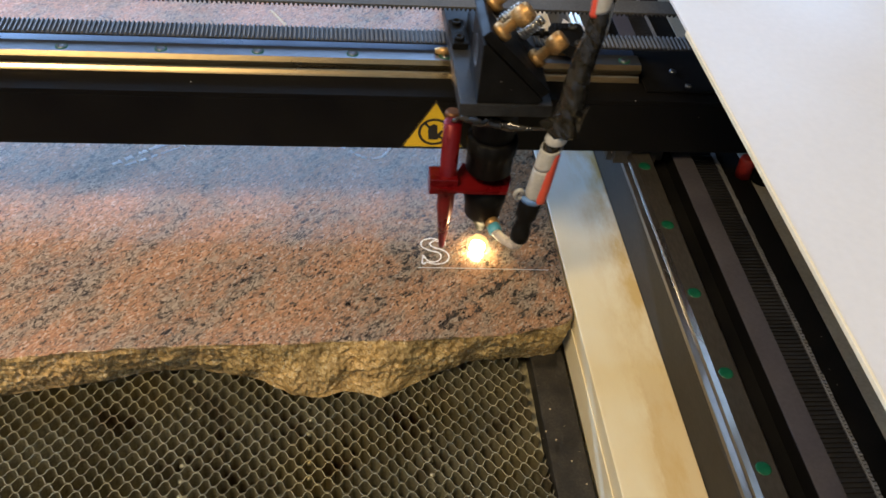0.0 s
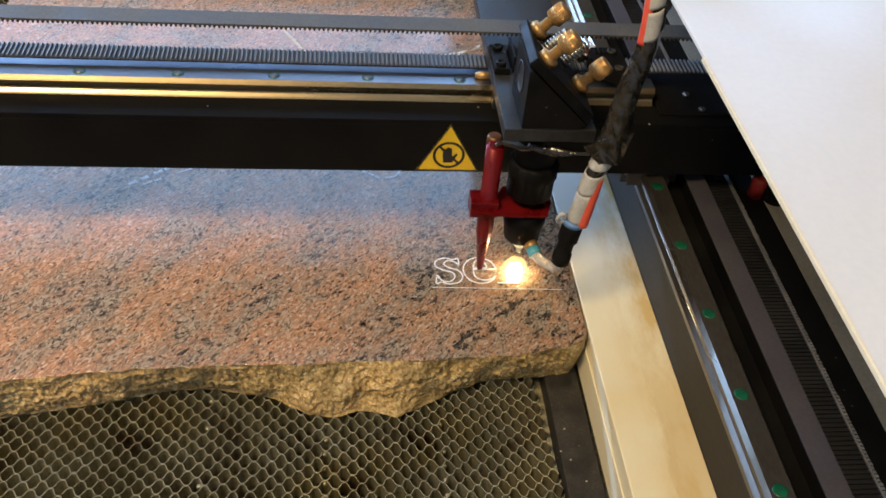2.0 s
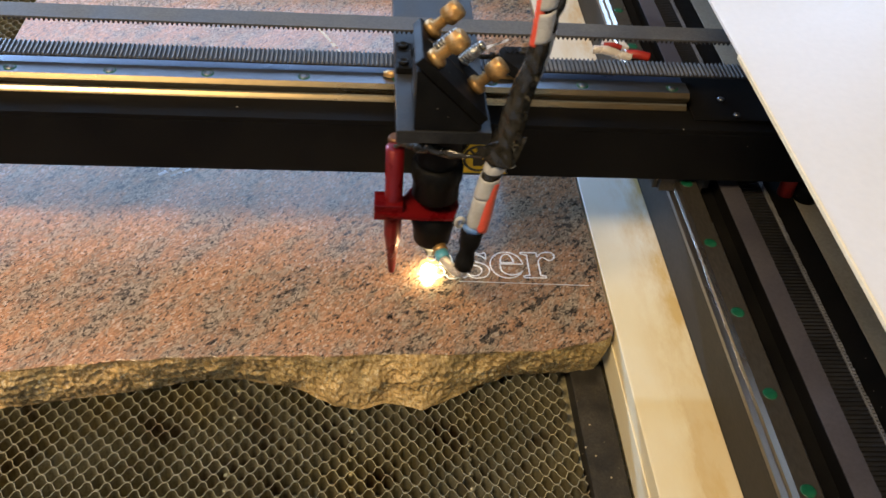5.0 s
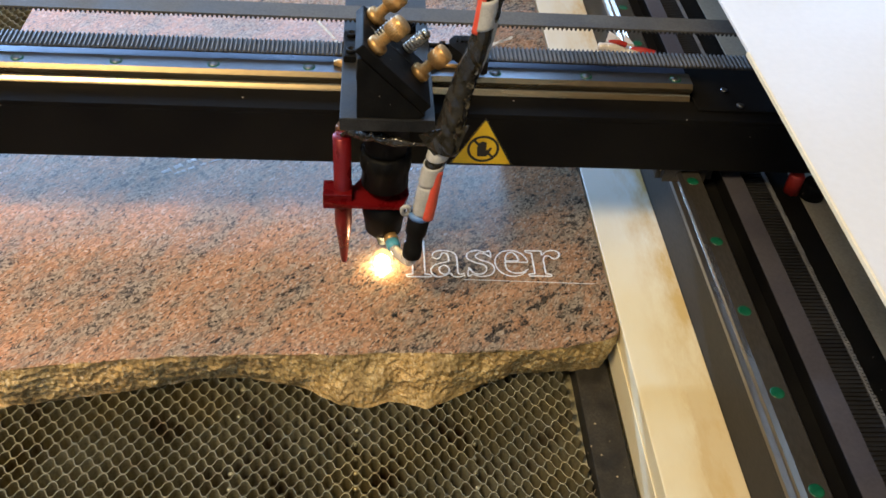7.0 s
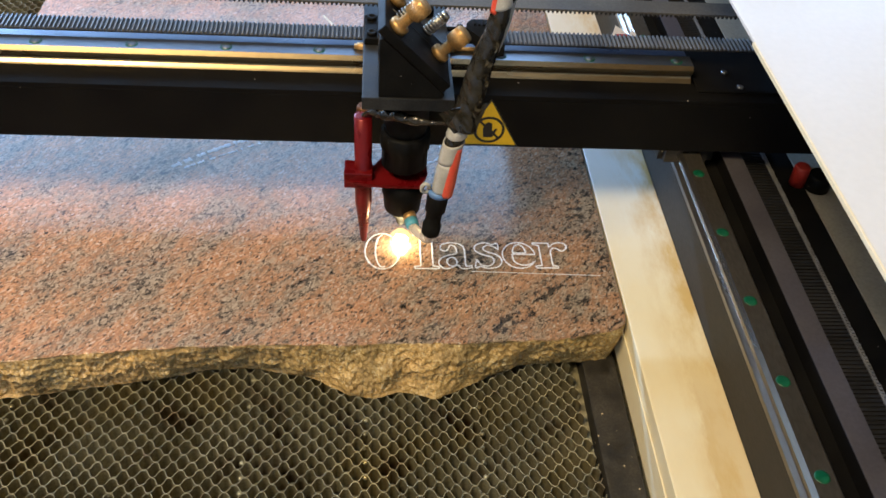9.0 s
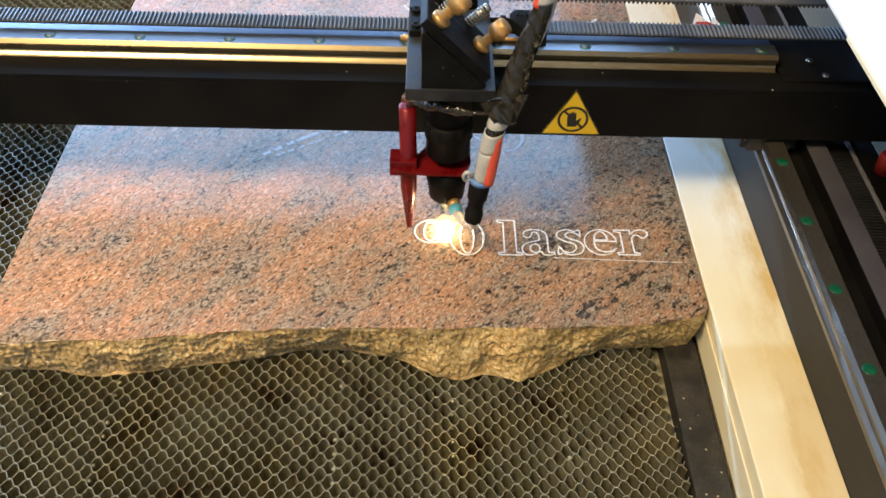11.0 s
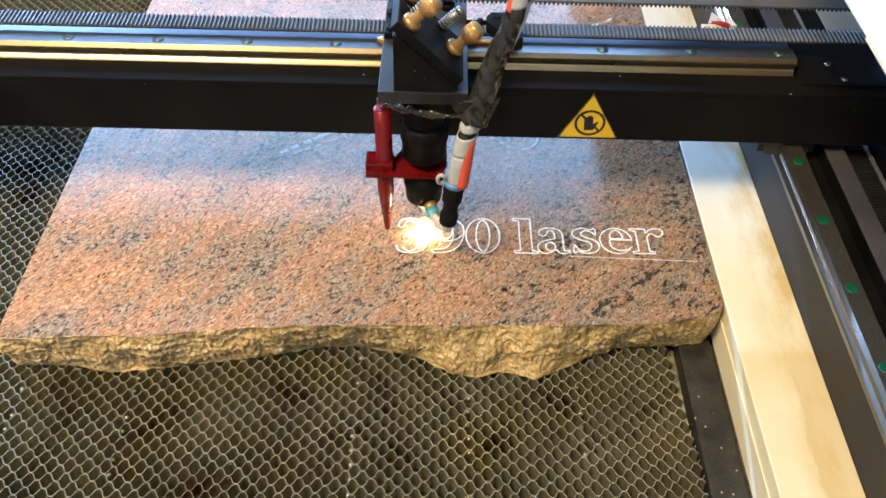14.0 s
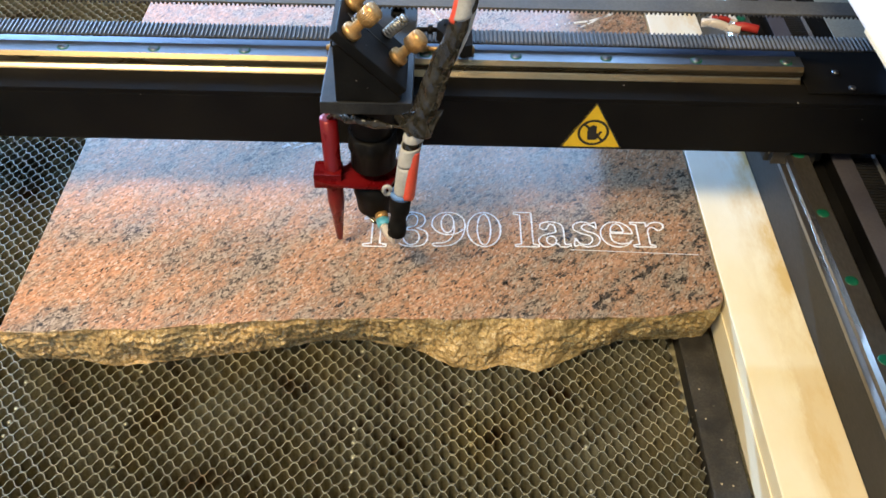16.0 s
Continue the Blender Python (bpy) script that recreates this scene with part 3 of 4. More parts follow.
def ribbon(bm, pts, width, z, rough=0.0, closed=False):
    """A thin raised line over flat points."""
    n = len(pts)
    rows = []
    for i, p in enumerate(pts):
        a, b = pts[(i - 1) % n if closed else max(i - 1, 0)], pts[(i + 1) % n if closed else min(i + 1, n - 1)]
        d = Vector((b[0] - a[0], b[1] - a[1]))
        d = d.normalized() if d.length > 1e-9 else Vector((1, 0))
        w = width * (1 + rough * noise.noise((p[0] * 900, p[1] * 900, 2)))
        nx, ny = -d.y * w / 2, d.x * w / 2
        rows.append([bm.verts.new((p[0] + nx, p[1] + ny, z - 0.0004)), bm.verts.new((p[0] + nx * 0.7, p[1] + ny * 0.7, z)),
                     bm.verts.new((p[0] - nx * 0.7, p[1] - ny * 0.7, z)), bm.verts.new((p[0] - nx, p[1] - ny, z - 0.0004))])
    pairs = list(zip(rows, rows[1:])) + ([(rows[-1], rows[0])] if closed else [])
    for a, b in pairs:
        for k in range(3):
            bm.faces.new((a[k], b[k], b[k + 1], a[k + 1]))
    return bm


def chalk(name_label, pts, width):
    line = [(p.x, p.y) for p in spline([(*q, 0) for q in pts], 40)]
    # the stick skipped over the polish, so the line is dabbed
    bm, run = bmesh.new(), []
    for k, q in enumerate(line + [None]):
        if q and (width < 0.001 or noise.noise((q[0] * 260, q[1] * 260, width * 900)) > -0.30):
            run.append(q)
        elif len(run) > 1:
            ribbon(bm, run, width * (1.0 + 0.3 * noise.noise((k * 0.21, 5, width * 700))), TOP + 0.0001, 0.9)
            run = []
        else:
            run = []
    return tagged(part("chalk_mark", bm, M_CHALK), name_label, "chalk mark", "chalk marks on the slab")


def side_rails():
    """White bar, wall, guide rail, band, belt and channel beside the bed."""
    t = thing("white_bar", "white enamelled bar with brown smoke stains", "bar")
    part("top_sheet", B(-0.0508, -0.0020, -0.24, 0.88, 0.001, 0.0380, bevel=0.0010), M_BAR, t)
    part("side_sheet", B(-0.0520, -0.0510, -0.24, 0.88, 0.001, 0.0250, bevel=0.0004), M_BAR, t, "white folded side sheet")
    b = tagged(part("rail_beam", bmesh.new(), M_GREYSTEEL), "dark grey steel beam carrying the side guide rail", "beam")
    bm = bmesh.new()
    bm.from_mesh(b.data)
    box(bm, -0.0018, 0.03, -0.24, 0.88, -0.06, 0.083)
    box(bm, -0.0080, 0.0077, -0.24, 0.88, 0.0832, 0.087, bevel=0.0005)
    bm.to_mesh(b.data)
    bm.free()
    rail = thing("side_guide_rail", "steel linear guide rail with green hole caps", "guide rail")
    guide_rail(rail, "y", 0.0, -0.24, 0.86, 0.087, 0.10195, [-0.06 * k for k in range(1, 4)] + [0.06 * k for k in range(0, 14)], M_RAILTOP, M_RAILFLANK)
    c = thing("belt_channel", "open channel with grey band and drive belt", "channel")
    part("channel_floor", B(0.0302, 0.30, -0.24, 0.88, 0.020, 0.0298), M_BLACKM, c)
    # black strip and block put the open gap's shade into colour
    part("dark_gap_strip", B(0.0079, 0.0256, -0.24, 0.88, 0.0832, 0.0850), M_BLACK, c, "black strip standing in for the shade of the gap")
    part("band_bed", B(0.0262, 0.0398, -0.24, 0.88, 0.0298, 0.0955), M_BLACK, c)
    part("band", B(0.0258, 0.0398, -0.24, 0.88, 0.0956, 0.0965), M_BAND, c, "grey painted band")
    part("outer_ledge", B(0.0821, 0.30, -0.24, 0.88, 0.030, 0.0868, bevel=0.0006), M_LEDGE, c, "greasy beige steel ledge")
    d = thing("side_drive_belt", "black ribbed drive belt along the side rail", "belt")
    bm = bmesh.new()
    box(bm, 0.0405, 0.0602, -0.24, 0.88, 0.0868, 0.0882)
    for k in range(372):
        y = -0.238 + 0.003 * k
        box(bm, 0.0420, 0.0598, y, y + 0.0016, 0.0880, 0.0893)
    part("belt_strip", bm, M_BELT, d)
    bm = bmesh.new()
    box(bm, 0.0604, 0.0616, -0.24, 0.88, 0.0868, 0.0890)
    rng = random.Random(8)
    for k in range(448):
        y = -0.238 + 0.0025 * k
        box(bm, 0.0612, 0.0629 + rng.uniform(0, 0.0006), y, y + 0.0016, 0.0868, 0.0893)
    part("frayed_edge", bm, M_FRAY, d, "frayed light belt edge")["kind"] = "stuff"
    part("belt_bed", B(0.0400, 0.0819, -0.24, 0.88, 0.030, 0.0866), M_BLACKM, d)


def guide_rail(parent, axis, centre, lo, hi, z0, z1, holes, top_mat, side_mat):
    w = 0.0075
    hgt = z1 - z0
    prof = [(-w - 0.0010, 0), (-w - 0.0010, 0.22), (-w - 0.0003, 0.28), (-w + 0.0013, 0.39), (-w + 0.0016, 0.45), (-w + 0.0016, 0.55), (-w - 0.0002, 0.66), (-w - 0.0002, 0.82), (-w + 0.0004, 0.87), (-w + 0.0020, 1.0),
            (w - 0.0008, 1.0), (w, 0.94), (w, 0.72), (w - 0.0018, 0.60), (w - 0.0018, 0.42), (w, 0.30), (w, 0)]
    bm = bmesh.new()
    if axis == "y":
        prism(bm, [(centre + a, z0 + b * hgt) for a, b in prof], "y", lo, hi)
    else:
        prism(bm, [(centre + a, z0 + b * hgt) for a, b in prof], "x", lo, hi)
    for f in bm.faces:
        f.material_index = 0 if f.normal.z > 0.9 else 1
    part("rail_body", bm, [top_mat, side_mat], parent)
    for hole in holes:
        p = (centre, hole, z1) if axis == "y" else (hole, centre, z1)
        cap = bmesh.new()
        if axis == "x":
            turned(cap, (0, 0, -0.0006), (0, 0, 1), [(0, 0.0030), (0.0010, 0.0030), (0.0011, 0.0004)], 20, mi=1)
        ring = part("cap", turned(cap, (0, 0, -0.0006), (0, 0, 1), [(0, 0.0040), (0.0007, 0.0040), (0.0009, 0.0034), (0.0009, 0.0004)], 24), [M_GREEN, M_STEEL], parent, "green plastic hole cap")
        ring.location = p


def deck():
    """White top deck over the machine's side, with a folded lip near the operator."""
    t = thing("side_deck", "white enamelled sheet metal top deck", "deck")
    part("deck_sheet", B(-0.0566, 0.70, -0.60, 0.95, 0.2790, 0.2806, bevel=0.0004), M_WHITE, t)
    part("folded_lip", B(-0.0578, -0.0568, -0.60, 0.043, 0.2790, 0.2810, bevel=0.0002), M_CREAM, t, "cream folded edge")
    part("outer_wall", B(0.68, 0.70, -0.60, 0.95, -0.89, 0.2788), M_WHITE, t)


# ---------------------------------------------------------------- gantry: local y is from the rail's middle line
def gantry():
    g = thing("gantry_beam", "black anodised gantry beam with steel guide rail", "gantry")
    bm = bmesh.new()
    box(bm, -0.95, 0.13, -0.030, 0.034, 0.1055, 0.1428, bevel=0.0006)
    box(bm, -0.95, 0.13, -0.0298, -0.008, 0.1429, 0.1462, bevel=0.0004)
    part("beam", bm, M_BLACK, g)
    # filler strip behind the rail, the window's blue reflection in its colour
    rail = part("guide_rail", B(-0.9, -0.006, 0.0078, 0.0345, 0.1429, 0.1545), M_BLUEBLACK, g, "bright steel guide rail with green caps")
    # side faces carry lamp gold in their colour, the top stays grey
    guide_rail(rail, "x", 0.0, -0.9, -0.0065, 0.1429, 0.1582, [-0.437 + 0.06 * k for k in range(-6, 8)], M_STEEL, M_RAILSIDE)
    lower = bmesh.new()
    # pale teeth over a dark base: light and gap shade put into colour
    box(lower, -0.9, 0.075, 0.0090, 0.0245, 0.1610, 0.1622, mi=1)
    for k in range(332):
        x = -0.9 + 0.00293 * k
        prism(lower, [(x, 0.1621), (x + 0.0018, 0.1621), (x + 0.0013, 0.1636), (x + 0.0005, 0.1636)], "y", 0.0090, 0.0245)
    part("toothed_belt", lower, [M_TOOTH, M_BELT], g, "black toothed drive belt, teeth up")
    upper = bmesh.new()
    # downward teeth take the dark tone, shade put into colour
    box(upper, -0.9, 0.075, 0.0080, 0.0245, 0.1880, 0.1893, mi=0)
    for k in range(332):
        x = -0.9 + 0.00293 * k
        prism(upper, [(x, 0.1881), (x + 0.0018, 0.1881), (x + 0.0013, 0.1864), (x + 0.0005, 0.1864)], "y", 0.0080, 0.0245, mi=1)
    part("toothed_belt", upper, [M_BELTBACK, M_BELT], g, "grey backed drive belt, teeth down")
    part("pulley", turned(bmesh.new(), (0.075, 0.004, 0.1752), (0, 1, 0), [(0, 0.016), (0.002, 0.016), (0.002, 0.0122), (0.024, 0.0122), (0.024, 0.016), (0.026, 0.016)], 32), M_STEEL, g, "grey toothed pulley")
    br = B(-0.004, 0.062, -0.0198, 0.034, 0.1464, 0.1478, bevel=0.0004)
    part("end_bracket", br, M_BLACK, g, "black end bracket")
    part("gusset", prism(bmesh.new(), [(-0.026, 0.1464), (0.014, 0.1464), (0.014, 0.1680), (0.006, 0.1680)], "x", 0.0560, 0.0585), M_BLUEBLACK, g, "blue-black steel gusset")
    part("lid", B(0.0640, 0.0900, -0.0295, 0.034, 0.1430, 0.1640, bevel=0.0008), M_BLACKM, g, "black pulley cover")
    for x, y in ((0.020, 0.004), (0.026, -0.014)):
        part("screw", turned(bmesh.new(), (x, y, 0.1477), (0, 0, 1), [(0, 0.0024), (0.0012, 0.0024), (0.0018, 0.0014)], 14), M_STEEL, g, "domed steel screw")
    part("carriage", B(-0.020, 0.020, -0.020, 0.034, 0.0905, 0.1053, bevel=0.0008), M_FRAME, g, "greasy side carriage")
    part("wiper", B(-0.017, 0.013, -0.026, -0.0202, 0.0925, 0.1045, bevel=0.0006), M_FRAME, g, "dirty brown wiper plate")
    st = part("warning_sticker", bmesh.new(), M_YELLOW, g, "yellow triangular warning sticker")
    sticker(st)
    return g


def sticker(ob):
    """A triangle with a black rim, a ring, a slash and a raised palm."""
    cx, y, zb, w, hh = -0.1440, -0.0301, 0.1066, 0.0420, 0.0372

    def tri(scale, yy, mi, bm):
        c = (cx, zb + hh / 3)
        pts = [(cx - w / 2, zb), (cx + w / 2, zb), (cx, zb + hh)]
        prism(bm, [(c[0] + (a - c[0]) * scale, c[1] + (b - c[1]) * scale) for a, b in pts], "y", yy - 0.00012, yy, mi)

    bm = bmesh.new()
    tri(1.0, y, 0, bm)
    me = ob.data
    bm.to_mesh(me)
    bm.free()
    b2 = bmesh.new()
    c, zc = cx + 0.0003, zb + 0.0128
    y1 = y - 0.00016
    for k in range(40):
        a0, a1 = 2 * math.pi * k / 40, 2 * math.pi * (k + 1) / 40
        prism(b2, [(c + 0.0106 * math.cos(a0), zc + 0.0106 * math.sin(a0)), (c + 0.0106 * math.cos(a1), zc + 0.0106 * math.sin(a1)),
                   (c + 0.0088 * math.cos(a1), zc + 0.0088 * math.sin(a1)), (c + 0.0088 * math.cos(a0), zc + 0.0088 * math.sin(a0))], "y", y1 - 0.0001, y1)
    prism(b2, [(c - 0.0072, zc + 0.0062), (c - 0.0060, zc + 0.0074), (c + 0.0075, zc - 0.0060), (c + 0.0063, zc - 0.0072)], "y", y1 - 0.00012, y1)
    prism(b2, [(c - 0.0034, zc - 0.0060), (c + 0.0026, zc - 0.0060), (c + 0.0058, zc + 0.0006), (c + 0.0046, zc + 0.0014), (c + 0.0022, zc - 0.0014), (c + 0.0018, zc + 0.0052),
               (c + 0.0006, zc + 0.0056), (c - 0.0006, zc + 0.0062), (c - 0.0018, zc + 0.0056), (c - 0.0030, zc + 0.0044), (c - 0.0042, zc + 0.0010)], "y", y1 - 0.00014, y1)
    for s0, s1 in (((-w / 2, 0), (w / 2, 0)), ((-w / 2, 0), (0, hh)), ((w / 2, 0), (0, hh))):
        a, b = Vector((cx + s0[0], zb + s0[1])), Vector((cx + s1[0], zb + s1[1]))
        mid = Vector((cx, zb + hh / 3))
        ia, ib = a + (mid - a) * 0.07, b + (mid - b) * 0.07
        prism(b2, [tuple(a), tuple(b), tuple(ib), tuple(ia)], "y", y1 - 0.0001, y1)
    part("pictogram", b2, M_INK, ob, "black pictogram and rim")


# ---------------------------------------------------------------- laser head: local origin under the lens, y from the rail's middle line
def knob(parent, at, axis, k=0.9):
    bm = bmesh.new()
    turned(bm, at, axis, [(0, 0.0062 * k), (0.0022, 0.0066 * k), (0.0040, 0.0062 * k), (0.0042, 0.0036 * k), (0.0115, 0.0034 * k)], 24)
    kn = part("adjusting_screw", bm, M_BRASS, parent, "knurled brass adjusting screw")
    hd = bmesh.new()
    at2 = Vector(at) + Vector(axis).normalized() * 0.0112
    q = Vector(axis).to_track_quat("Z", "Y").to_matrix()
    turned(hd, at2, axis, [(0, 0.0048 * k), (0.0008, 0.0060 * k), (0.0098, 0.0060 * k), (0.0106, 0.0053 * k), (0.0106, 0.0010)], 28)
    for i in range(28):
        a = 2 * math.pi * i / 28
        off = q @ Vector((math.cos(a), math.sin(a), 0)) * 0.0059 * k
        rod(hd, at2 + off + q @ Vector((0, 0, 0.0012)), at2 + off + q @ Vector((0, 0, 0.0092)), 0.0004, seg=5)
    part("knurled_head", hd, M_BRASS, kn)


def coil(bm, at, axis, r, length, turns, wire):
    q = Vector(axis).to_track_quat("Z", "Y").to_matrix()
    n = int(turns * 16)
    pts = [Vector(at) + q @ Vector((r * math.cos(2 * math.pi * turns * i / n), r * math.sin(2 * math.pi * turns * i / n), length * i / n)) for i in range(n + 1)]
    return tube(bm, pts, wire, 6)


def laser_head():
    hd = thing("laser_cutter_head", "black laser head with mirror mount, lens tube and red pointer", "laser head")
    # carriage over the rail, belt clamps and base plate
    part("slide_block", B(-0.023, 0.023, -0.016, 0.016, 0.1462, 0.1705, bevel=0.0008), M_GREYSTEEL, hd, "steel slide block on the rail")
    pl = part("base_plate", B(-0.0275, 0.0262, -0.0860, 0.100, 0.1708, 0.1790, bevel=0.0006), M_PLATE, hd, "worn dark base plate")
    cl = bmesh.new()
    box(cl, -0.0268, -0.0170, -0.0275, 0.0025, 0.1792, 0.1836, bevel=0.0008)
    box(cl, -0.0150, -0.0135, -0.0240, 0.0010, 0.1792, 0.1900, bevel=0.0004)
    part("belt_clamp", cl, M_BLACKM, hd, "black belt clamp")
    for y in (-0.0030, -0.0220):
        part("clamp_screw", turned(bmesh.new(), (-0.0222, y, 0.1835), (0, 0, 1), [(0, 0.0032), (0.0022, 0.0032), (0.0024, 0.0018), (0.0010, 0.0016)], 16), M_BLACKM, hd, "black socket screw")
    rc = bmesh.new()
    prism(rc, [(0.0395, 0.0065), (0.0430, 0.0125), (0.0600, 0.0130), (0.0625, 0.0100), (0.0625, -0.0185), (0.0560, -0.0205), (0.0500, -0.0150), (0.0440, -0.0060), (0.0395, 0.0005)], "z", 0.1690, 0.1775)
    for k in range(3):
        box(rc, 0.0440 + 0.0030 * k, 0.0455 + 0.0030 * k, 0.0040, 0.0110, 0.1774, 0.1786, bevel=0.0003)
    part("belt_tensioner", rc, M_BLACKM, hd, "black belt tensioner")
    for x, y in ((0.0555, 0.0062), (0.0560, -0.0145)):
        part("clamp_screw", turned(bmesh.new(), (x, y, 0.1774), (0, 0, 1), [(0, 0.0030), (0.0020, 0.0030), (0.0022, 0.0018), (0.0010, 0.0016)], 16), M_GREYSTEEL, hd, "dark socket screw")
    part("clamp_screw", turned(bmesh.new(), (0.0137, 0.0136, 0.1789), (0, 0, 1), [(0, 0.0046), (0.0040, 0.0046), (0.0044, 0.0030), (0.0022, 0.0028)], 18), M_BLACK, hd, "black socket screw")
    bolt = R((0.020, 0.004, 0.1745), (0.0400, 0.004, 0.1745), 0.0016, seg=10)
    turned(bolt, (0.0335, 0.004, 0.1745), (1, 0, 0), [(0, 0.0032), (0.0035, 0.0032)], 6)
    part("tension_bolt", bolt, M_BLACKM, hd)
    feed = R((0.0262, 0.004, 0.1600), (0.0580, 0.004, 0.1600), 0.0015, seg=12)
    turned(feed, (0.0280, 0.004, 0.1600), (1, 0, 0), [(0, 0.0034), (0.0030, 0.0034), (0.0032, 0.0024), (0.006, 0.0022)], 6)
    turned(feed, (0.0560, 0.004, 0.1600), (1, 0, 0), [(0, 0.0026), (0.0010, 0.0034), (0.0050, 0.0034), (0.0054, 0.0028), (0.0085, 0.0028), (0.0087, 0.0016)], 16)
    part("grease_line", feed, M_BRASS, hd, "brass grease line with hexagon nut")
    nip = turned(bmesh.new(), (-0.023, 0.003, 0.1600), (-1, 0, 0), [(0, 0.0026), (0.0085, 0.0026), (0.0088, 0.0018), (0.0105, 0.0018)], 12)
    part("grease_nipple", nip, M_BRASS, hd, "small brass grease nipple")
    # mirror mount
    mount = part("mirror_mount", prism(bmesh.new(), [(-0.0180, 0.1790), (0.0175, 0.1790), (0.0205, 0.1815), (-0.0155, 0.2165), (-0.0180, 0.2165)], "y", -0.0850, -0.0440), M_BLACKM, hd, "black wedge-shaped mirror mount")
    bev = mount.modifiers.new("worn_edge", "BEVEL")
    bev.width, bev.segments, bev.limit_method = 0.0006, 2, "ANGLE"
    ax = Vector((0.702, 0, 0.712))
    along = Vector((0.712, 0, -0.702))
    base = Vector((-0.0185, 0, 0.2200))

    def on(s, y, lift):
        return base + along * s + ax * lift + Vector((0, y, 0))

    mp = bmesh.new()
    for lo, hi in (((-0.002, 0.0007), (0.0520, 0.0068)),):
        quad = [on(lo[0], 0, lo[1]), on(hi[0], 0, lo[1]), on(hi[0], 0, hi[1]), on(lo[0], 0, hi[1])]
        prism(mp, [(q.x, q.z) for q in quad], "y", -0.0862, -0.0428)
    mpl = part("mirror_plate", mp, M_BLACKM, hd, "black tilted mirror plate")
    bev = mpl.modifiers.new("worn_edge", "BEVEL")
    bev.width, bev.segments = 0.0007, 2
    gap = bmesh.new()
    tube(gap, [on(0.004, -0.060, 0.0068), on(0.040, -0.060, 0.0068)], 0.0004, 6)
    part("plate_slot", gap, M_INK, mpl)
    knob(mpl, on(0.007, -0.0780, 0.0068), ax)
    knob(mpl, on(0.006, -0.0480, 0.0068), ax)
    knob(mpl, on(0.0420, -0.0640, 0.0068), ax)
    for s, y in ((0.010, -0.0630), (0.0330, -0.0480)):
        b = coil(bmesh.new(), on(s, y, 0.0070), ax, 0.0031, 0.0140, 7, 0.0006)
        rod(b, on(s, y, 0.0066), on(s, y, 0.0225), 0.0022, seg=12)
        turned(b, on(s, y, 0.0208), ax, [(0, 0.0030), (0.0022, 0.0030), (0.0026, 0.0024), (0.0026, 0.0006)], 12)
        part("spring", b, M_SPRING, mpl, "steel compression spring")
    part("beam_hole", turned(bmesh.new(), (-0.0181, -0.064, 0.2010), (-1, 0, 0), [(0, 0.0095), (0.0004, 0.0095), (0.0004, 0.0085), (0.0002, 0.0084), (0.0002, 0.0005)], 28), M_INK, hd, "black beam opening")
    # lens tube
    cy = -0.0574
    lt = bmesh.new()
    turned(lt, (0, cy, 0.1706), (0, 0, -1), [(0, 0.0165), (0.010, 0.0165), (0.012, 0.0140), (0.028, 0.0140), (0.030, 0.0130), (0.0345, 0.0130)], 40)
    tube_ob = part("lens_tube", lt, M_BLACK, hd, "black lens tube")
    nut = bmesh.new()
    turned(nut, (0, cy, 0.1380), (0, 0, -1), [(0, 0.0140), (0.0015, 0.0160), (0.0115, 0.0160), (0.0135, 0.0148), (0.026, 0.0148), (0.028, 0.0125)], 60)
    for v in nut.verts:
        if 0.1240 < v.co.z < 0.1370:
            a = math.atan2(v.co.y - cy, v.co.x)
            k = 1 - 0.07 * max(0.0, math.cos(10 * a)) ** 3
            v.co.x, v.co.y = v.co.x * k, cy + (v.co.y - cy) * k
    part("focus_nut", nut, M_BLACKM, tube_ob, "ribbed black focusing nut")
    cone = bmesh.new()
    turned(cone, (0, cy, 0.1003), (0, 0, -1), [(0, 0.0140), (0.012, 0.0140), (0.014, 0.0132), (0.026, 0.0120), (0.028, 0.0100), (0.036, 0.0042), (0.040, 0.0034), (0.040, 0.0016)], 40)
    part("nozzle", cone, M_BLACK, hd, "black conical nozzle")
    # red pointer and its clamp
    cp = bmesh.new()
    prism(cp, [(-0.0375, -0.0690), (-0.0260, -0.0720), (-0.0100, -0.0735), (0.0110, -0.0735), (0.0155, -0.0600), (0.0150, -0.0440), (-0.0150, -0.0440), (-0.0190, -0.0520), (-0.0375, -0.0550)], "z", 0.1024, 0.1045)
    box(cp, -0.0385, -0.0205, -0.0690, -0.0545, 0.0985, 0.1100, bevel=0.0006)
    part("pointer_clamp", cp, M_RED, hd, "red anodised clamp")
    pen = bmesh.new()
    turned(pen, (-0.0268, -0.0615, 0.1500), (0.012, 0.02, -1), [(0, 0.0036), (0.0002, 0.0056), (0.070, 0.0056), (0.072, 0.0052), (0.105, 0.0020), (0.106, 0.0008)], 28)
    pen_ob = part("red_pointer", pen, M_RED, hd, "red anodised aiming pointer")
    part("copper_plug", turned(bmesh.new(), (-0.0262, -0.0525, 0.1440), (0, 0, 1), [(0, 0.0048), (0.006, 0.0048), (0.0075, 0.0038)], 20), M_COPPER, hd, "brown copper knob")
    wire = tube(bmesh.new(), spline([(-0.0268, -0.0615, 0.1500), (-0.0200, -0.0670, 0.1560), (-0.0060, -0.0770, 0.1600), (0.0090, -0.0850, 0.1625), (0.0200, -0.0930, 0.1680), (0.0270, -0.0990, 0.1740)], 12), lambda f: 0.0012 + 0.0020 * math.sin(math.pi * min(1, 1.4 * f)), 8, 0.5)
    part("wire", wire, M_TAPE, hd, "thin black taped wire")
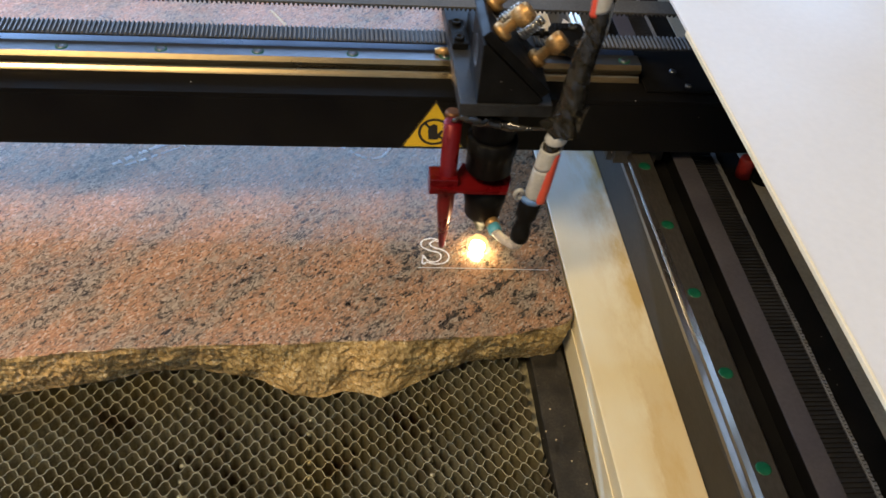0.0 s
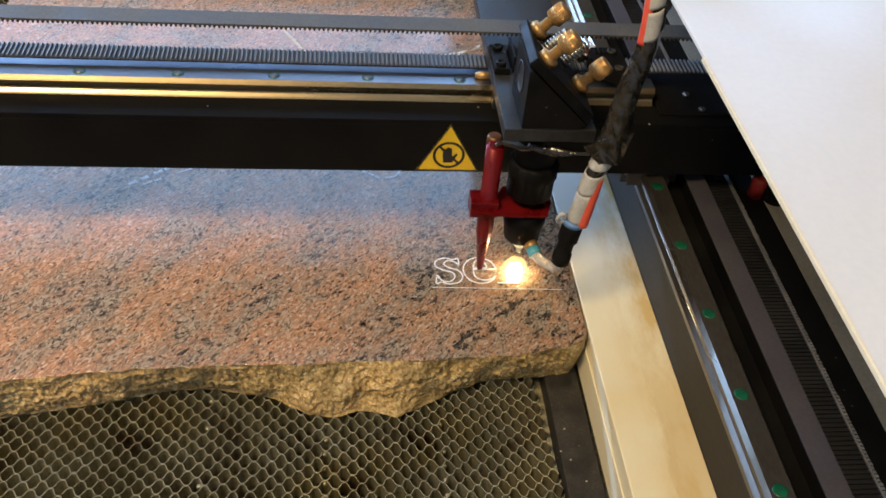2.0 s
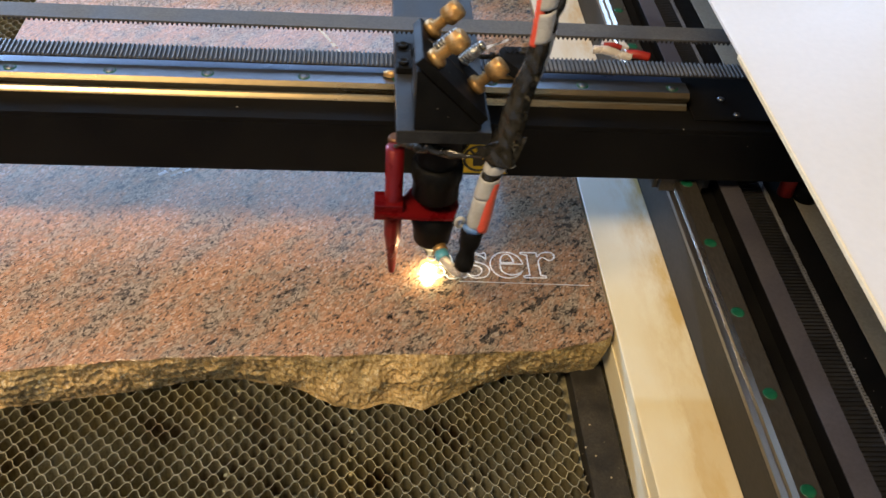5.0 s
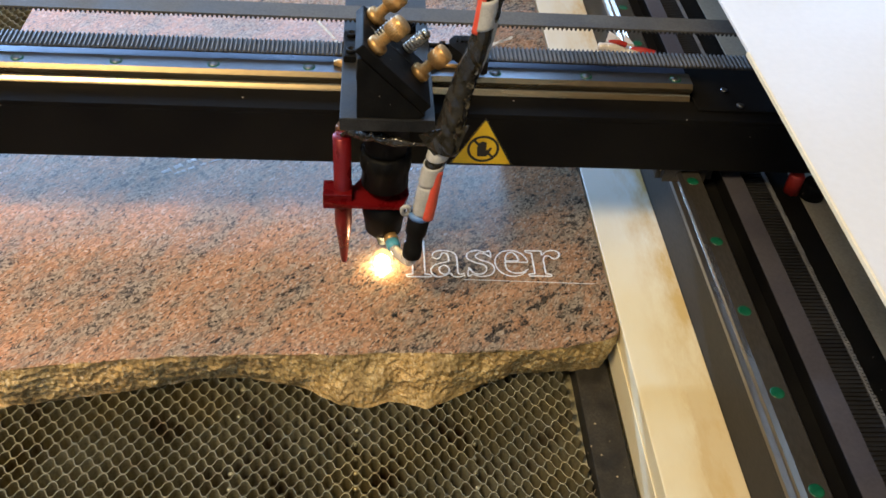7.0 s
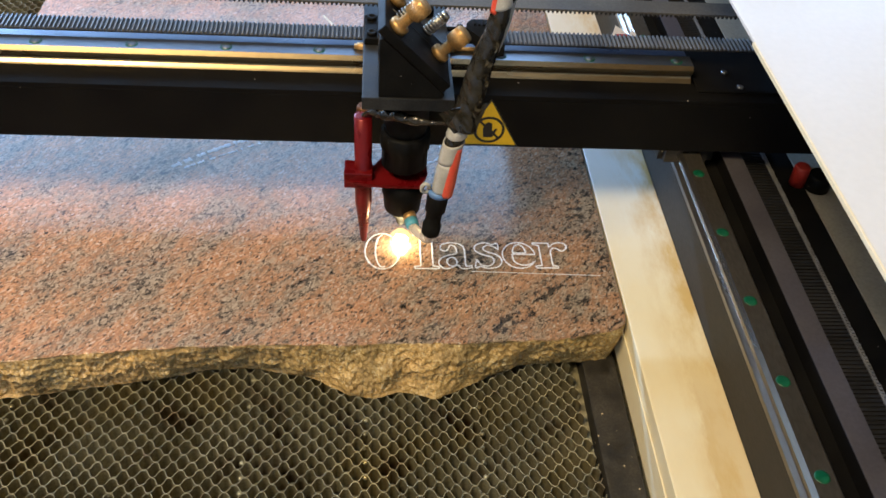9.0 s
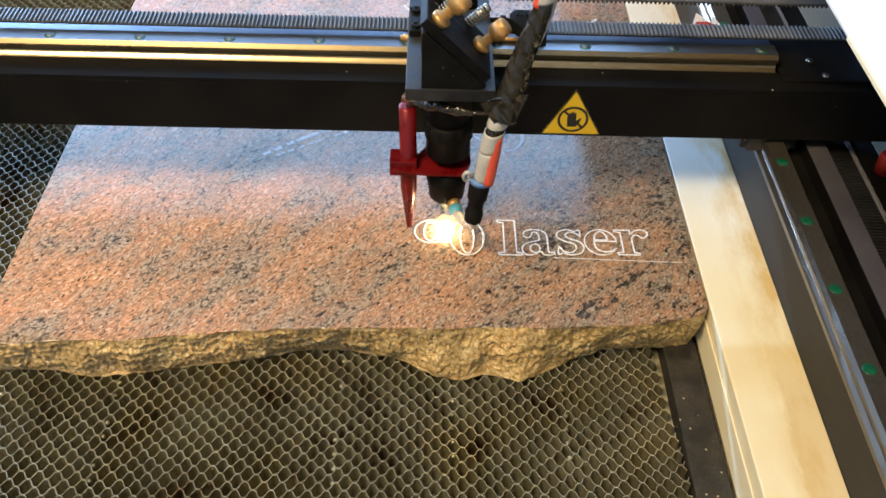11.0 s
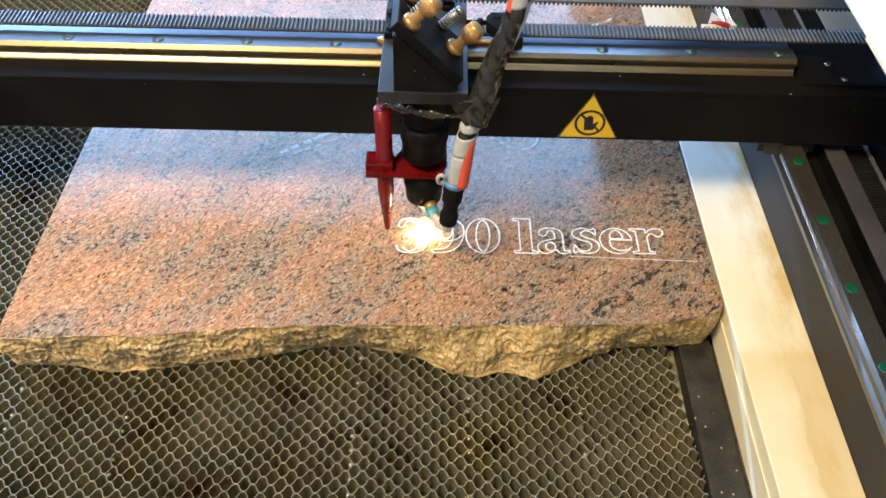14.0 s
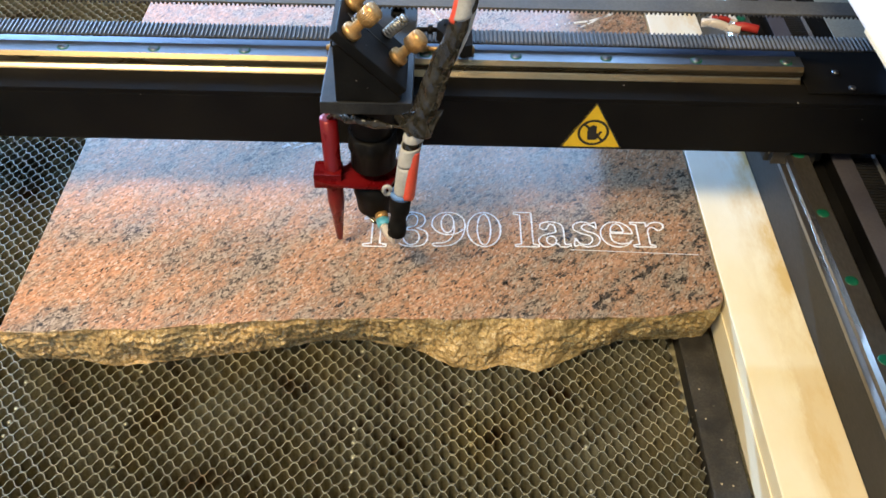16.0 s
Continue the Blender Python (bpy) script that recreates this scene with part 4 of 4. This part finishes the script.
    # air hose
    path = spline([(0.0175, -0.100, 0.100), (0.0210, -0.100, 0.122), (0.0250, -0.100, 0.153), (0.0290, -0.100, 0.170), (0.0340, -0.100, 0.188), (0.0385, -0.100, 0.212), (0.0455, -0.099, 0.236), (0.0490, -0.097, 0.262), (0.0510, -0.092, 0.300), (0.050, -0.080, 0.36)], 14)
    hose = part("air_hose", tube(bmesh.new(), path[:50], 0.0046, 14), M_TAPE, hd, "air hose in grey spiral wrap")
    # the upper hose leans on its own, about the foot of the tape
    foot = path[46]
    path = [p - foot if k >= 44 else p for k, p in enumerate(path)]
    upper = part("upper_hose", tube(bmesh.new(), path[46:], 0.0040, 14), M_TAPE, hd, "upper hose bundle under black tape")
    upper.location = foot
    def sleeve(i0, i1, r, skew, lean, owner):
        """A length of wrap with slanting ends, between two stations of the hose."""
        bm = bmesh.new()
        rings = []
        for s in range(9):
            u = i0 + (i1 - i0) * s / 8
            i = min(int(u), len(path) - 2)
            c = path[i].lerp(path[i + 1], u - i)
            d = (path[i + 1] - path[i]).normalized()
            side = (Vector((1, 0, 0)) - d * d.x).normalized()
            up = d.cross(side)
            ring = []
            for k in range(24):
                a = 2 * math.pi * k / 24
                rr = r * (1 + 0.03 * noise.noise((u * 0.4, math.cos(a), math.sin(a))))
                ring.append(bm.verts.new(c + (side * math.cos(a) + up * math.sin(a)) * rr + d * skew * math.cos(a - lean)))
            rings.append(ring)
        for p, q in zip(rings, rings[1:]):
            for k in range(24):
                bm.faces.new((p[k], p[(k + 1) % 24], q[(k + 1) % 24], q[k])).smooth = True
        wr = part("spiral_wrap", bm, M_WRAP, owner, "grey plastic spiral wrap")
        sol = wr.modifiers.new("thick", "SOLIDIFY")
        sol.thickness = 0.0007

    for i0, i1, r, skew in ((15.0, 24.6, 0.0060, 0.0010), (25.0, 33.5, 0.0061, 0.0024), (38.0, 43.0, 0.0062, 0.0026), (90.0, 98.0, 0.0054, 0.002), (98.8, 104.0, 0.0055, 0.002), (104.8, 111.0, 0.0055, 0.002), (111.8, 125.0, 0.0055, 0.002)):
        sleeve(i0, i1, r, skew, 0.5, hose if i0 < 44 else upper)
    red = [p + Vector((0.0026, -0.0022, 0.0)) for p in path[14:32]]
    part("red_line", tube(bmesh.new(), red, lambda f: 0.0046 - 0.0014 * f * f, 14), M_ORANGE, hose, "bright red air line")
    red = [p + Vector((-0.0031, -0.0012, 0.0)) for p in path[88:]]
    part("red_line", tube(bmesh.new(), red, 0.0028, 12), M_ORANGE, upper, "bright red air line")
    spare = [p + Vector((0.0044, 0.0030, 0.0)) for p in path[74:96]]
    part("spare_wrap", tube(bmesh.new(), spare, 0.0032, 14), M_WRAP, upper, "pale wrapped line beside the tape")
    tape = tube(bmesh.new(), path[44:98], lambda f: 0.0080 - 0.0036 * f + 0.0016 * max(0.0, 1 - f / 0.12), 30)
    for v in tape.verts:
        i = min(range(44, 98), key=lambda q: (path[q] - v.co).length)
        off = v.co - path[i]
        a = math.atan2(off.y, off.x)
        fold = 1 - 2 * abs(noise.noise((i * 0.11 + 0.9 * math.sin(a + 0.6), math.cos(a) * 1.1, math.sin(a) * 1.1)))
        v.co = path[i] + off * (0.92 + 0.17 * fold)
    part("tape", tape, M_TAPE, upper, "crinkled black tape")
    flap = bmesh.new()
    at = path[48]
    prism(flap, [(at.x - 0.0150, at.z + 0.0036), (at.x - 0.0120, at.z - 0.0016), (at.x - 0.0060, at.z - 0.0080), (at.x, at.z - 0.0060), (at.x, at.z + 0.0100), (at.x - 0.0080, at.z + 0.0090)], "y", at.y - 0.0052, at.y - 0.0047)
    prism(flap, [(at.x, at.z - 0.0050), (at.x + 0.0070, at.z - 0.0040), (at.x + 0.0105, at.z + 0.0062), (at.x + 0.0126, at.z + 0.0120), (at.x + 0.0060, at.z + 0.0110)], "y", at.y - 0.0060, at.y - 0.0055)
    for v in flap.verts:
        v.co.y += 0.0030 * noise.noise(v.co * 130) + 18 * (v.co.x - at.x) ** 2
    part("tape_flap", flap, M_TAPE, upper, "loose ends of black tape")
    side_cable = tube(bmesh.new(), [p + Vector((0.0075 * min(1, k / 20), 0.001, 0.0)) for k, p in enumerate(path[86:])], 0.0042, 14, 0.4, seed=4.0)
    part("taped_cable", side_cable, M_TAPE, upper, "black taped cable")
    fit = bmesh.new()
    turned(fit, (0.0165, -0.100, 0.0880), (0.10, 0, 1), [(0, 0.0048), (0.001, 0.0058), (0.008, 0.0060), (0.009, 0.0050), (0.018, 0.0050), (0.020, 0.0064), (0.032, 0.0066), (0.033, 0.0056)], 28)
    part("push_fitting", fit, M_BLACK, hose, "black push-in fitting")
    part("blue_collar", turned(bmesh.new(), (0.0197, -0.100, 0.1205), (0.10, 0, 1), [(0, 0.0066), (0.0026, 0.0068), (0.0036, 0.0058), (0.0036, 0.0040)], 28), M_BLUE, hose, "blue release collar")
    ring = [Vector((0.0115 + 0.0022 * math.cos(k * 0.5), -0.1010 - 0.0014 * math.sin(k * 0.5), 0.1255 + 0.0044 * math.sin(k * 0.5))) for k in range(13)]
    stub = tube(bmesh.new(), ring, 0.0013, 10)
    part("loose_wrap_end", stub, M_WRAP, hose, "cut end of grey wrap")
    el = bmesh.new()
    turned(el, (0.004, -0.0660, 0.0760), (0.25, -0.9, -0.25), [(0, 0.0040), (0.004, 0.0046), (0.006, 0.0046), (0.0062, 0.0036)], 20)
    nz = part("air_inlet", el, M_BRASS, hd, "brass air inlet")
    part("inlet_collar", turned(bmesh.new(), (0.0055, -0.0716, 0.0744), (0.25, -0.9, -0.25), [(0, 0.0044), (0.005, 0.0044), (0.006, 0.0036)], 20), M_CYAN, nz, "pale blue collar")
    air = tube(bmesh.new(), spline([(0.0065, -0.0760, 0.0730), (0.0100, -0.0850, 0.0750), (0.0148, -0.0945, 0.0785), (0.0166, -0.0995, 0.0840), (0.0167, -0.1000, 0.0895)], 10), 0.0031, 14)
    part("air_tube", air, M_AIRTUBE, nz, "milky curved air tube")
    return hd, upper, foot


def flame():
    f = thing("laser_flame", "white hot laser spark on the stone", "spark")
    bm = bmesh.new()
    bmesh.ops.create_icosphere(bm, subdivisions=3, radius=0.0046)
    for v in bm.verts:
        v.co *= 1 + 0.35 * noise.noise(v.co * 500)
        v.co.z *= 1.1
    for fc in bm.faces:
        fc.smooth = True
    part("core", bm, M_FLAME, f)
    # outer shell stands for the plume and the spark's bloom
    bm = bmesh.new()
    bmesh.ops.create_icosphere(bm, subdivisions=3, radius=0.0075)
    for v in bm.verts:
        v.co *= 1 + 0.4 * noise.noise(v.co * 260 + Vector((3, 0, 0)))
        v.co.z = abs(v.co.z) * 1.15
    for fc in bm.faces:
        fc.smooth = True
    part("plume", bm, M_PLUME, f, "faint orange plume with the spark's bloom")
    return f


# ---------------------------------------------------------------- engraved writing: outlines, as the laser cuts them
def arc(cx, cy, rx, ry, a0, a1, n=26):
    return [(cx + rx * math.cos(radians(a0 + (a1 - a0) * i / n)), cy + ry * math.sin(radians(a0 + (a1 - a0) * i / n))) for i in range(n + 1)]


def smooth(*pts):
    return [(p.x, p.y) for p in spline([(*q, 0) for q in pts], 8)]


X = 0.78  # height of the small letters
GLYPHS = {
    "1": [[(0.0, 0.0), (1.0, 0.0), (1.0, 0.06), (0.72, 0.09), (0.72, 1.0), (0.6, 1.0), (0.0, 0.84), (0.0, 0.78), (0.36, 0.84), (0.36, 0.09), (0.0, 0.06), (0.0, 0.0)]],
    "3": [smooth((0.02, 0.76), (0.12, 0.93), (0.45, 1.0), (0.8, 0.93), (0.9, 0.76), (0.8, 0.6), (0.62, 0.53)), smooth((0.62, 0.53), (0.92, 0.44), (1.0, 0.26), (0.85, 0.06), (0.45, 0.0), (0.1, 0.06), (0.0, 0.2)),
          smooth((0.02, 0.76), (0.2, 0.72), (0.3, 0.88), (0.46, 0.94), (0.6, 0.88), (0.64, 0.75), (0.56, 0.6), (0.3, 0.54)), smooth((0.3, 0.54), (0.3, 0.48), (0.6, 0.45), (0.72, 0.27), (0.62, 0.1), (0.42, 0.05), (0.26, 0.12), (0.16, 0.24), (0.0, 0.2))],
    "9": [arc(0.5, 0.67, 0.5, 0.33, 20, 330), arc(0.47, 0.67, 0.19, 0.27, 0, 360), smooth((0.97, 0.78), (1.0, 0.6), (0.9, 0.28), (0.62, 0.06), (0.2, 0.0), (0.04, 0.03)), smooth((0.04, 0.03), (0.06, 0.08), (0.4, 0.12), (0.6, 0.26), (0.68, 0.5), (0.66, 0.6))],
    "0": [arc(0.5, 0.5, 0.5, 0.5, 90, 450, 40), arc(0.5, 0.5, 0.2, 0.45, 90, 450, 40)],
    "l": [[(0.0, 0.0), (1.0, 0.0), (1.0, 0.05), (0.76, 0.08), (0.76, 1.0), (0.0, 1.0), (0.0, 0.95), (0.26, 0.92), (0.26, 0.08), (0.0, 0.05), (0.0, 0.0)]],
    "a": [smooth((0.06, 0.58), (0.12, 0.72), (0.4, X), (0.7, 0.72), (0.8, 0.56), (0.8, 0.14), (0.86, 0.08), (1.0, 0.1)), smooth((0.06, 0.58), (0.2, 0.52), (0.3, 0.58), (0.38, 0.7), (0.52, 0.66), (0.56, 0.5), (0.5, 0.42)),
          smooth((0.5, 0.44), (0.14, 0.34), (0.0, 0.18), (0.1, 0.02), (0.3, 0.0), (0.56, 0.1), (0.66, 0.01), (0.84, 0.0), (1.0, 0.05)), arc(0.4, 0.2, 0.15, 0.13, 0, 360)],
    "s": [smooth((0.92, 0.56), (0.9, 0.76), (0.7, 0.73), (0.42, X), (0.1, 0.7), (0.05, 0.54), (0.3, 0.42), (0.66, 0.33), (0.7, 0.18), (0.5, 0.07), (0.24, 0.1), (0.08, 0.26)), smooth((0.08, 0.26), (0.02, 0.02), (0.2, 0.05), (0.5, 0.0), (0.86, 0.06), (1.0, 0.24), (0.86, 0.4), (0.5, 0.5), (0.36, 0.6), (0.52, 0.7), (0.76, 0.66), (0.92, 0.56))],
    "e": [arc(0.5, 0.39, 0.5, 0.39, 5, 325, 36), [(0.3, 0.42), (1.0, 0.42)], arc(0.52, 0.46, 0.2, 0.26, 0, 180) + [(0.32, 0.46), (0.72, 0.46)], smooth((0.3, 0.42), (0.34, 0.2), (0.55, 0.1), (0.78, 0.12), (0.98, 0.22))],
    "r": [[(0.0, 0.0), (0.66, 0.0), (0.66, 0.05), (0.5, 0.08), (0.5, 0.5)], smooth((0.5, 0.5), (0.58, 0.6), (0.7, 0.6), (0.84, 0.52), (1.0, 0.62), (0.98, 0.74), (0.82, X), (0.62, 0.74), (0.48, 0.62)),
          [(0.48, 0.62), (0.48, 0.76), (0.0, 0.76), (0.0, 0.71), (0.18, 0.68), (0.18, 0.08), (0.0, 0.05), (0.0, 0.0)]],
}
# character, left and right edge, when its cutting starts and ends
WRITING = [("1", -0.2995, -0.2830, 14.3, 16.0), ("3", -0.2750, -0.2537, 12.2, 14.1), ("9", -0.2508, -0.2268, 9.5, 12.0), ("0", -0.2252, -0.2010, 7.0, 9.35), ("l", -0.1910, -0.1742, 4.9, 6.6),
           ("a", -0.1742, -0.1510, 3.2, 4.8), ("s", -0.1492, -0.1300, -1.0, -0.5), ("e", -0.1290, -0.1058, 0.0, 1.1), ("r", -0.1064, -0.0826, 1.4, 2.8)]
LETTER_MOVES = []


def writing():
    tall = 0.0361
    for ch, xa, xb, t0, t1 in WRITING:
        word = thing("engraved_letter", "pale engraved outline of the character " + ch, "engraving", "engraved writing on the slab")
        # the line of writing runs slightly askew
        word.location = (xa, 0.1474 + 0.0256 * (xa + 0.27), TOP)
        high = tall * (0.93 if ch in "aser" else 1.0)
        strokes = GLYPHS[ch]
        for k, pts in enumerate(strokes):
            line = [(u * (xb - xa), v * high) for u, v in pts]
            dense = []
            for a, b in zip(line, line[1:]):
                steps = max(1, int(math.hypot(b[0] - a[0], b[1] - a[1]) / 0.0007))
                dense += [(a[0] + (b[0] - a[0]) * i / steps + 0.00012 * noise.noise((a[0] * 3000, i * 0.7, 1)), a[1] + (b[1] - a[1]) * i / steps + 0.00012 * noise.noise((a[1] * 3000, i * 0.7, 5))) for i in range(steps)]
            dense.append(line[-1])
            # each stroke in a few lengths, so that it grows as it is cut
            pieces = 4 if t0 >= 0 else 1
            size = max(2, math.ceil(len(dense) / pieces))
            for q in range(pieces):
                some = dense[q * size : (q + 1) * size + 1]
                if len(some) < 2:
                    continue
                ob = part("engraved_line", ribbon(bmesh.new(), some, 0.0011, 0.0003, 1.0), M_ENGRAVE, word)
                when = t0 + (t1 - t0) * (k + (q + 1) / pieces) / len(strokes)
                LETTER_MOVES.append((ob, when if t0 >= 0 else None))


# ---------------------------------------------------------------- small things behind and beside
def clutter():
    b = bmesh.new()
    tube(b, spline([(-0.036, 0.346, 0.1060), (-0.027, 0.343, 0.1070), (-0.016, 0.340, 0.1050), (-0.006, 0.337, 0.1050)], 8), 0.0034, 12, 0.25)
    prism(b, [(-0.030, 0.350), (-0.022, 0.372), (-0.016, 0.362), (-0.010, 0.346), (-0.020, 0.342)], "z", 0.1040, 0.1056)
    prism(b, [(-0.014, 0.352), (-0.010, 0.366), (-0.006, 0.350)], "z", 0.1040, 0.1066)
    c = tagged(part("plastic_connector", b, M_AIRTUBE), "crumpled milky plastic plug on the side rail", "connector")
    part("red_cap", tube(bmesh.new(), spline([(-0.028, 0.347, 0.1092), (-0.020, 0.346, 0.1100), (-0.014, 0.345, 0.1085)], 6), 0.0022, 10), M_DARKRED, c, "red end cap")
    w = tube(bmesh.new(), spline([(-0.010, 0.341, 0.1055), (-0.002, 0.339, 0.1065), (0.008, 0.337, 0.1055)], 8), 0.0036, 12)
    tagged(part("red_wire_end", w, M_DARKRED), "short red wire end lying on the side rail", "wire")
    r = bmesh.new()
    turned(r, (0.0770, 0.190, 0.0870), (0, 0, 1), [(0, 0.0055), (0.014, 0.0055), (0.016, 0.0045)], 24)
    k = tagged(part("red_post", r, M_DARKRED), "red plastic post on the side ledge", "post")
    part("black_wheel", turned(bmesh.new(), (0.090, 0.186, 0.0870), (0, 0, 1), [(0, 0.0085), (0.010, 0.0085), (0.012, 0.0075)], 24), M_BLACKM, k, "black wheel")


# ---------------------------------------------------------------- build
room()
bed_tray()
honeycomb()
slab()
for pts, width in (([(-0.371, 0.2565), (-0.346, 0.276), (-0.318, 0.294), (-0.28, 0.313)], 0.0042), ([(-0.362, 0.2555), (-0.334, 0.2730), (-0.306, 0.290)], 0.0026),
                   ([(-0.235, 0.318), (-0.2145, 0.296), (-0.190, 0.2715), (-0.174, 0.2693), (-0.1655, 0.2845), (-0.170, 0.305)], 0.0034),
                   ([(-0.268, 0.494), (-0.251, 0.463), (-0.238, 0.435)], 0.0036), ([(-0.139, 0.452), (-0.107, 0.460), (-0.082, 0.474)], 0.0030), ([(-0.12, 0.445), (-0.083, 0.4755)], 0.002),
                   ([(-0.152, 0.1474), (-0.110, 0.1462), (-0.062, 0.1448)], 0.0004)):
    chalk("white chalk line drawn on the polished slab", pts, width)
side_rails()
deck()
GANTRY = gantry()
HEAD, UPPER_HOSE, HOSE_FOOT = laser_head()
FLAME = flame()
writing()
clutter()

# head x and gantry y over time
TRAVEL = [
    (0, -0.1100, 0.2212), (0.1, -0.1177, 0.2205), (0.2, -0.1200, 0.2152), (0.3, -0.1157, 0.2137), (0.4, -0.1086, 0.2137), (0.5, -0.1068, 0.2137), (0.6, -0.1080, 0.2085),
    (0.7, -0.1192, 0.2085), (0.8, -0.1206, 0.2178), (0.9, -0.1235, 0.2231), (1, -0.1247, 0.2261), (1.1, -0.1200, 0.2261), (1.2, -0.1034, 0.2290), (1.3, -0.1011, 0.2298),
    (1.4, -0.1000, 0.2276), (1.5, -0.0928, 0.2261), (2, -0.0932, 0.2188), (2.1, -0.0932, 0.2110), (2.2, -0.0910, 0.2095), (2.3, -0.0950, 0.2095), (2.4, -0.1015, 0.2108),
    (2.5, -0.1005, 0.2111), (2.6, -0.1017, 0.2180), (2.7, -0.0993, 0.2205), (2.8, -0.1060, 0.2230), (2.9, -0.1290, 0.2225), (3, -0.1560, 0.2213), (3.1, -0.1600, 0.2225),
    (3.5, -0.1592, 0.2290), (4, -0.1598, 0.2320), (4.4, -0.1680, 0.2280), (4.8, -0.1600, 0.2130), (5.2, -0.1860, 0.2080), (5.7, -0.1840, 0.2360), (6.2, -0.1790, 0.2400),
    (6.3, -0.1774, 0.2325), (6.4, -0.1785, 0.2300), (6.5, -0.1774, 0.2238), (6.6, -0.1774, 0.2165), (6.7, -0.1760, 0.2117), (6.8, -0.1811, 0.2110), (6.9, -0.2060, 0.2150),
    (7, -0.2078, 0.2169), (7.1, -0.2095, 0.2221), (7.2, -0.2095, 0.2261), (7.3, -0.2096, 0.2320), (7.4, -0.2145, 0.2335), (7.5, -0.2147, 0.2317), (7.6, -0.2150, 0.2245),
    (7.7, -0.2155, 0.2173), (7.8, -0.2155, 0.2110), (7.9, -0.2100, 0.2101), (8, -0.2054, 0.2101), (8.1, -0.2110, 0.2093), (8.2, -0.2175, 0.2125), (8.3, -0.2215, 0.2173),
    (8.4, -0.2220, 0.2240), (8.5, -0.2220, 0.2301), (8.6, -0.2201, 0.2345), (8.7, -0.2139, 0.2365), (8.8, -0.2090, 0.2365), (8.9, -0.2030, 0.2340), (9, -0.2007, 0.2302),
    (9.1, -0.2009, 0.2250), (9.2, -0.2034, 0.2133), (9.3, -0.2034, 0.2090), (9.4, -0.2201, 0.2160), (9.5, -0.2345, 0.2236), (9.6, -0.2356, 0.2285), (9.7, -0.2363, 0.2310),
    (9.8, -0.2405, 0.2310), (9.9, -0.2420, 0.2280), (10, -0.2402, 0.2248), (10.1, -0.2360, 0.2225), (10.2, -0.2310, 0.2240), (10.5, -0.2450, 0.2400), (11, -0.2290, 0.2300),
    (11.5, -0.2400, 0.2120), (12, -0.2500, 0.2180), (12.3, -0.2698, 0.2065), (12.5, -0.2716, 0.2131), (12.7, -0.2640, 0.2157), (12.9, -0.2675, 0.2220), (13, -0.2686, 0.2244),
    (13.1, -0.2650, 0.2300), (13.3, -0.2728, 0.2375), (13.5, -0.2716, 0.2381), (13.7, -0.2610, 0.2375), (13.9, -0.2600, 0.2260), (14, -0.2559, 0.2248), (14.1, -0.2575, 0.2183),
    (14.3, -0.2870, 0.2110), (14.5, -0.2935, 0.2068), (14.7, -0.2975, 0.2160), (14.9, -0.2960, 0.2250), (15, -0.2930, 0.2307), (15.2, -0.2990, 0.2340), (15.5, -0.2857, 0.2343),
    (15.7, -0.2890, 0.2240), (15.9, -0.2880, 0.2114), (16, -0.2894, 0.2071),
]
OFF = [(1.05, 1.27), (2.77, 3.07), (6.73, 6.97), (9.33, 9.48), (14.13, 14.27), (15.97, 16.2)]


def motions():
    walk(GANTRY, [(t, pose(0, y, 0)) for t, x, y in TRAVEL])
    walk(HEAD, [(t, pose(x, y, 0)) for t, x, y in TRAVEL])
    # its hose hangs from a fixed point, so it leans as the head travels
    walk(UPPER_HOSE, [(t, pose(*HOSE_FOOT, 0, max(-7.0, min(6.0, -70 * (x + 0.225))), 0)) for t, x, y in TRAVEL])

    def spot(t):
        ts = [r[0] for r in TRAVEL]
        return float(np.interp(t, ts, [r[1] for r in TRAVEL])), float(np.interp(t, ts, [r[2] for r in TRAVEL])) - 0.0574

    times = sorted({r[0] for r in TRAVEL} | {round(k * 0.1, 2) for k in range(161)} | {b + d for o in OFF for b, d in ((o[0], 0), (o[0], 0.05), (o[1], -0.05), (o[1], 0)) if b + d <= 16})
    rows = []
    for i, t in enumerate(times):
        dark = any(a + 0.02 < t < b - 0.02 for a, b in OFF)
        x, y = spot(t)
        rows.append((t, pose(x, y, 0.075 if dark else TOP + 0.0035, 0, 0, 20 * math.sin(7 * t))))
    walk(FLAME, rows)
    for ob, when in LETTER_MOVES:
        if when is None:
            continue
        walk(ob, [(0.0, pose(0, 0, -0.002)), (max(when - 0.1, 0.03), pose(0, 0, -0.002)), (when, pose(0, 0, 0)), (16.05, pose(0, 0, 0))])


motions()
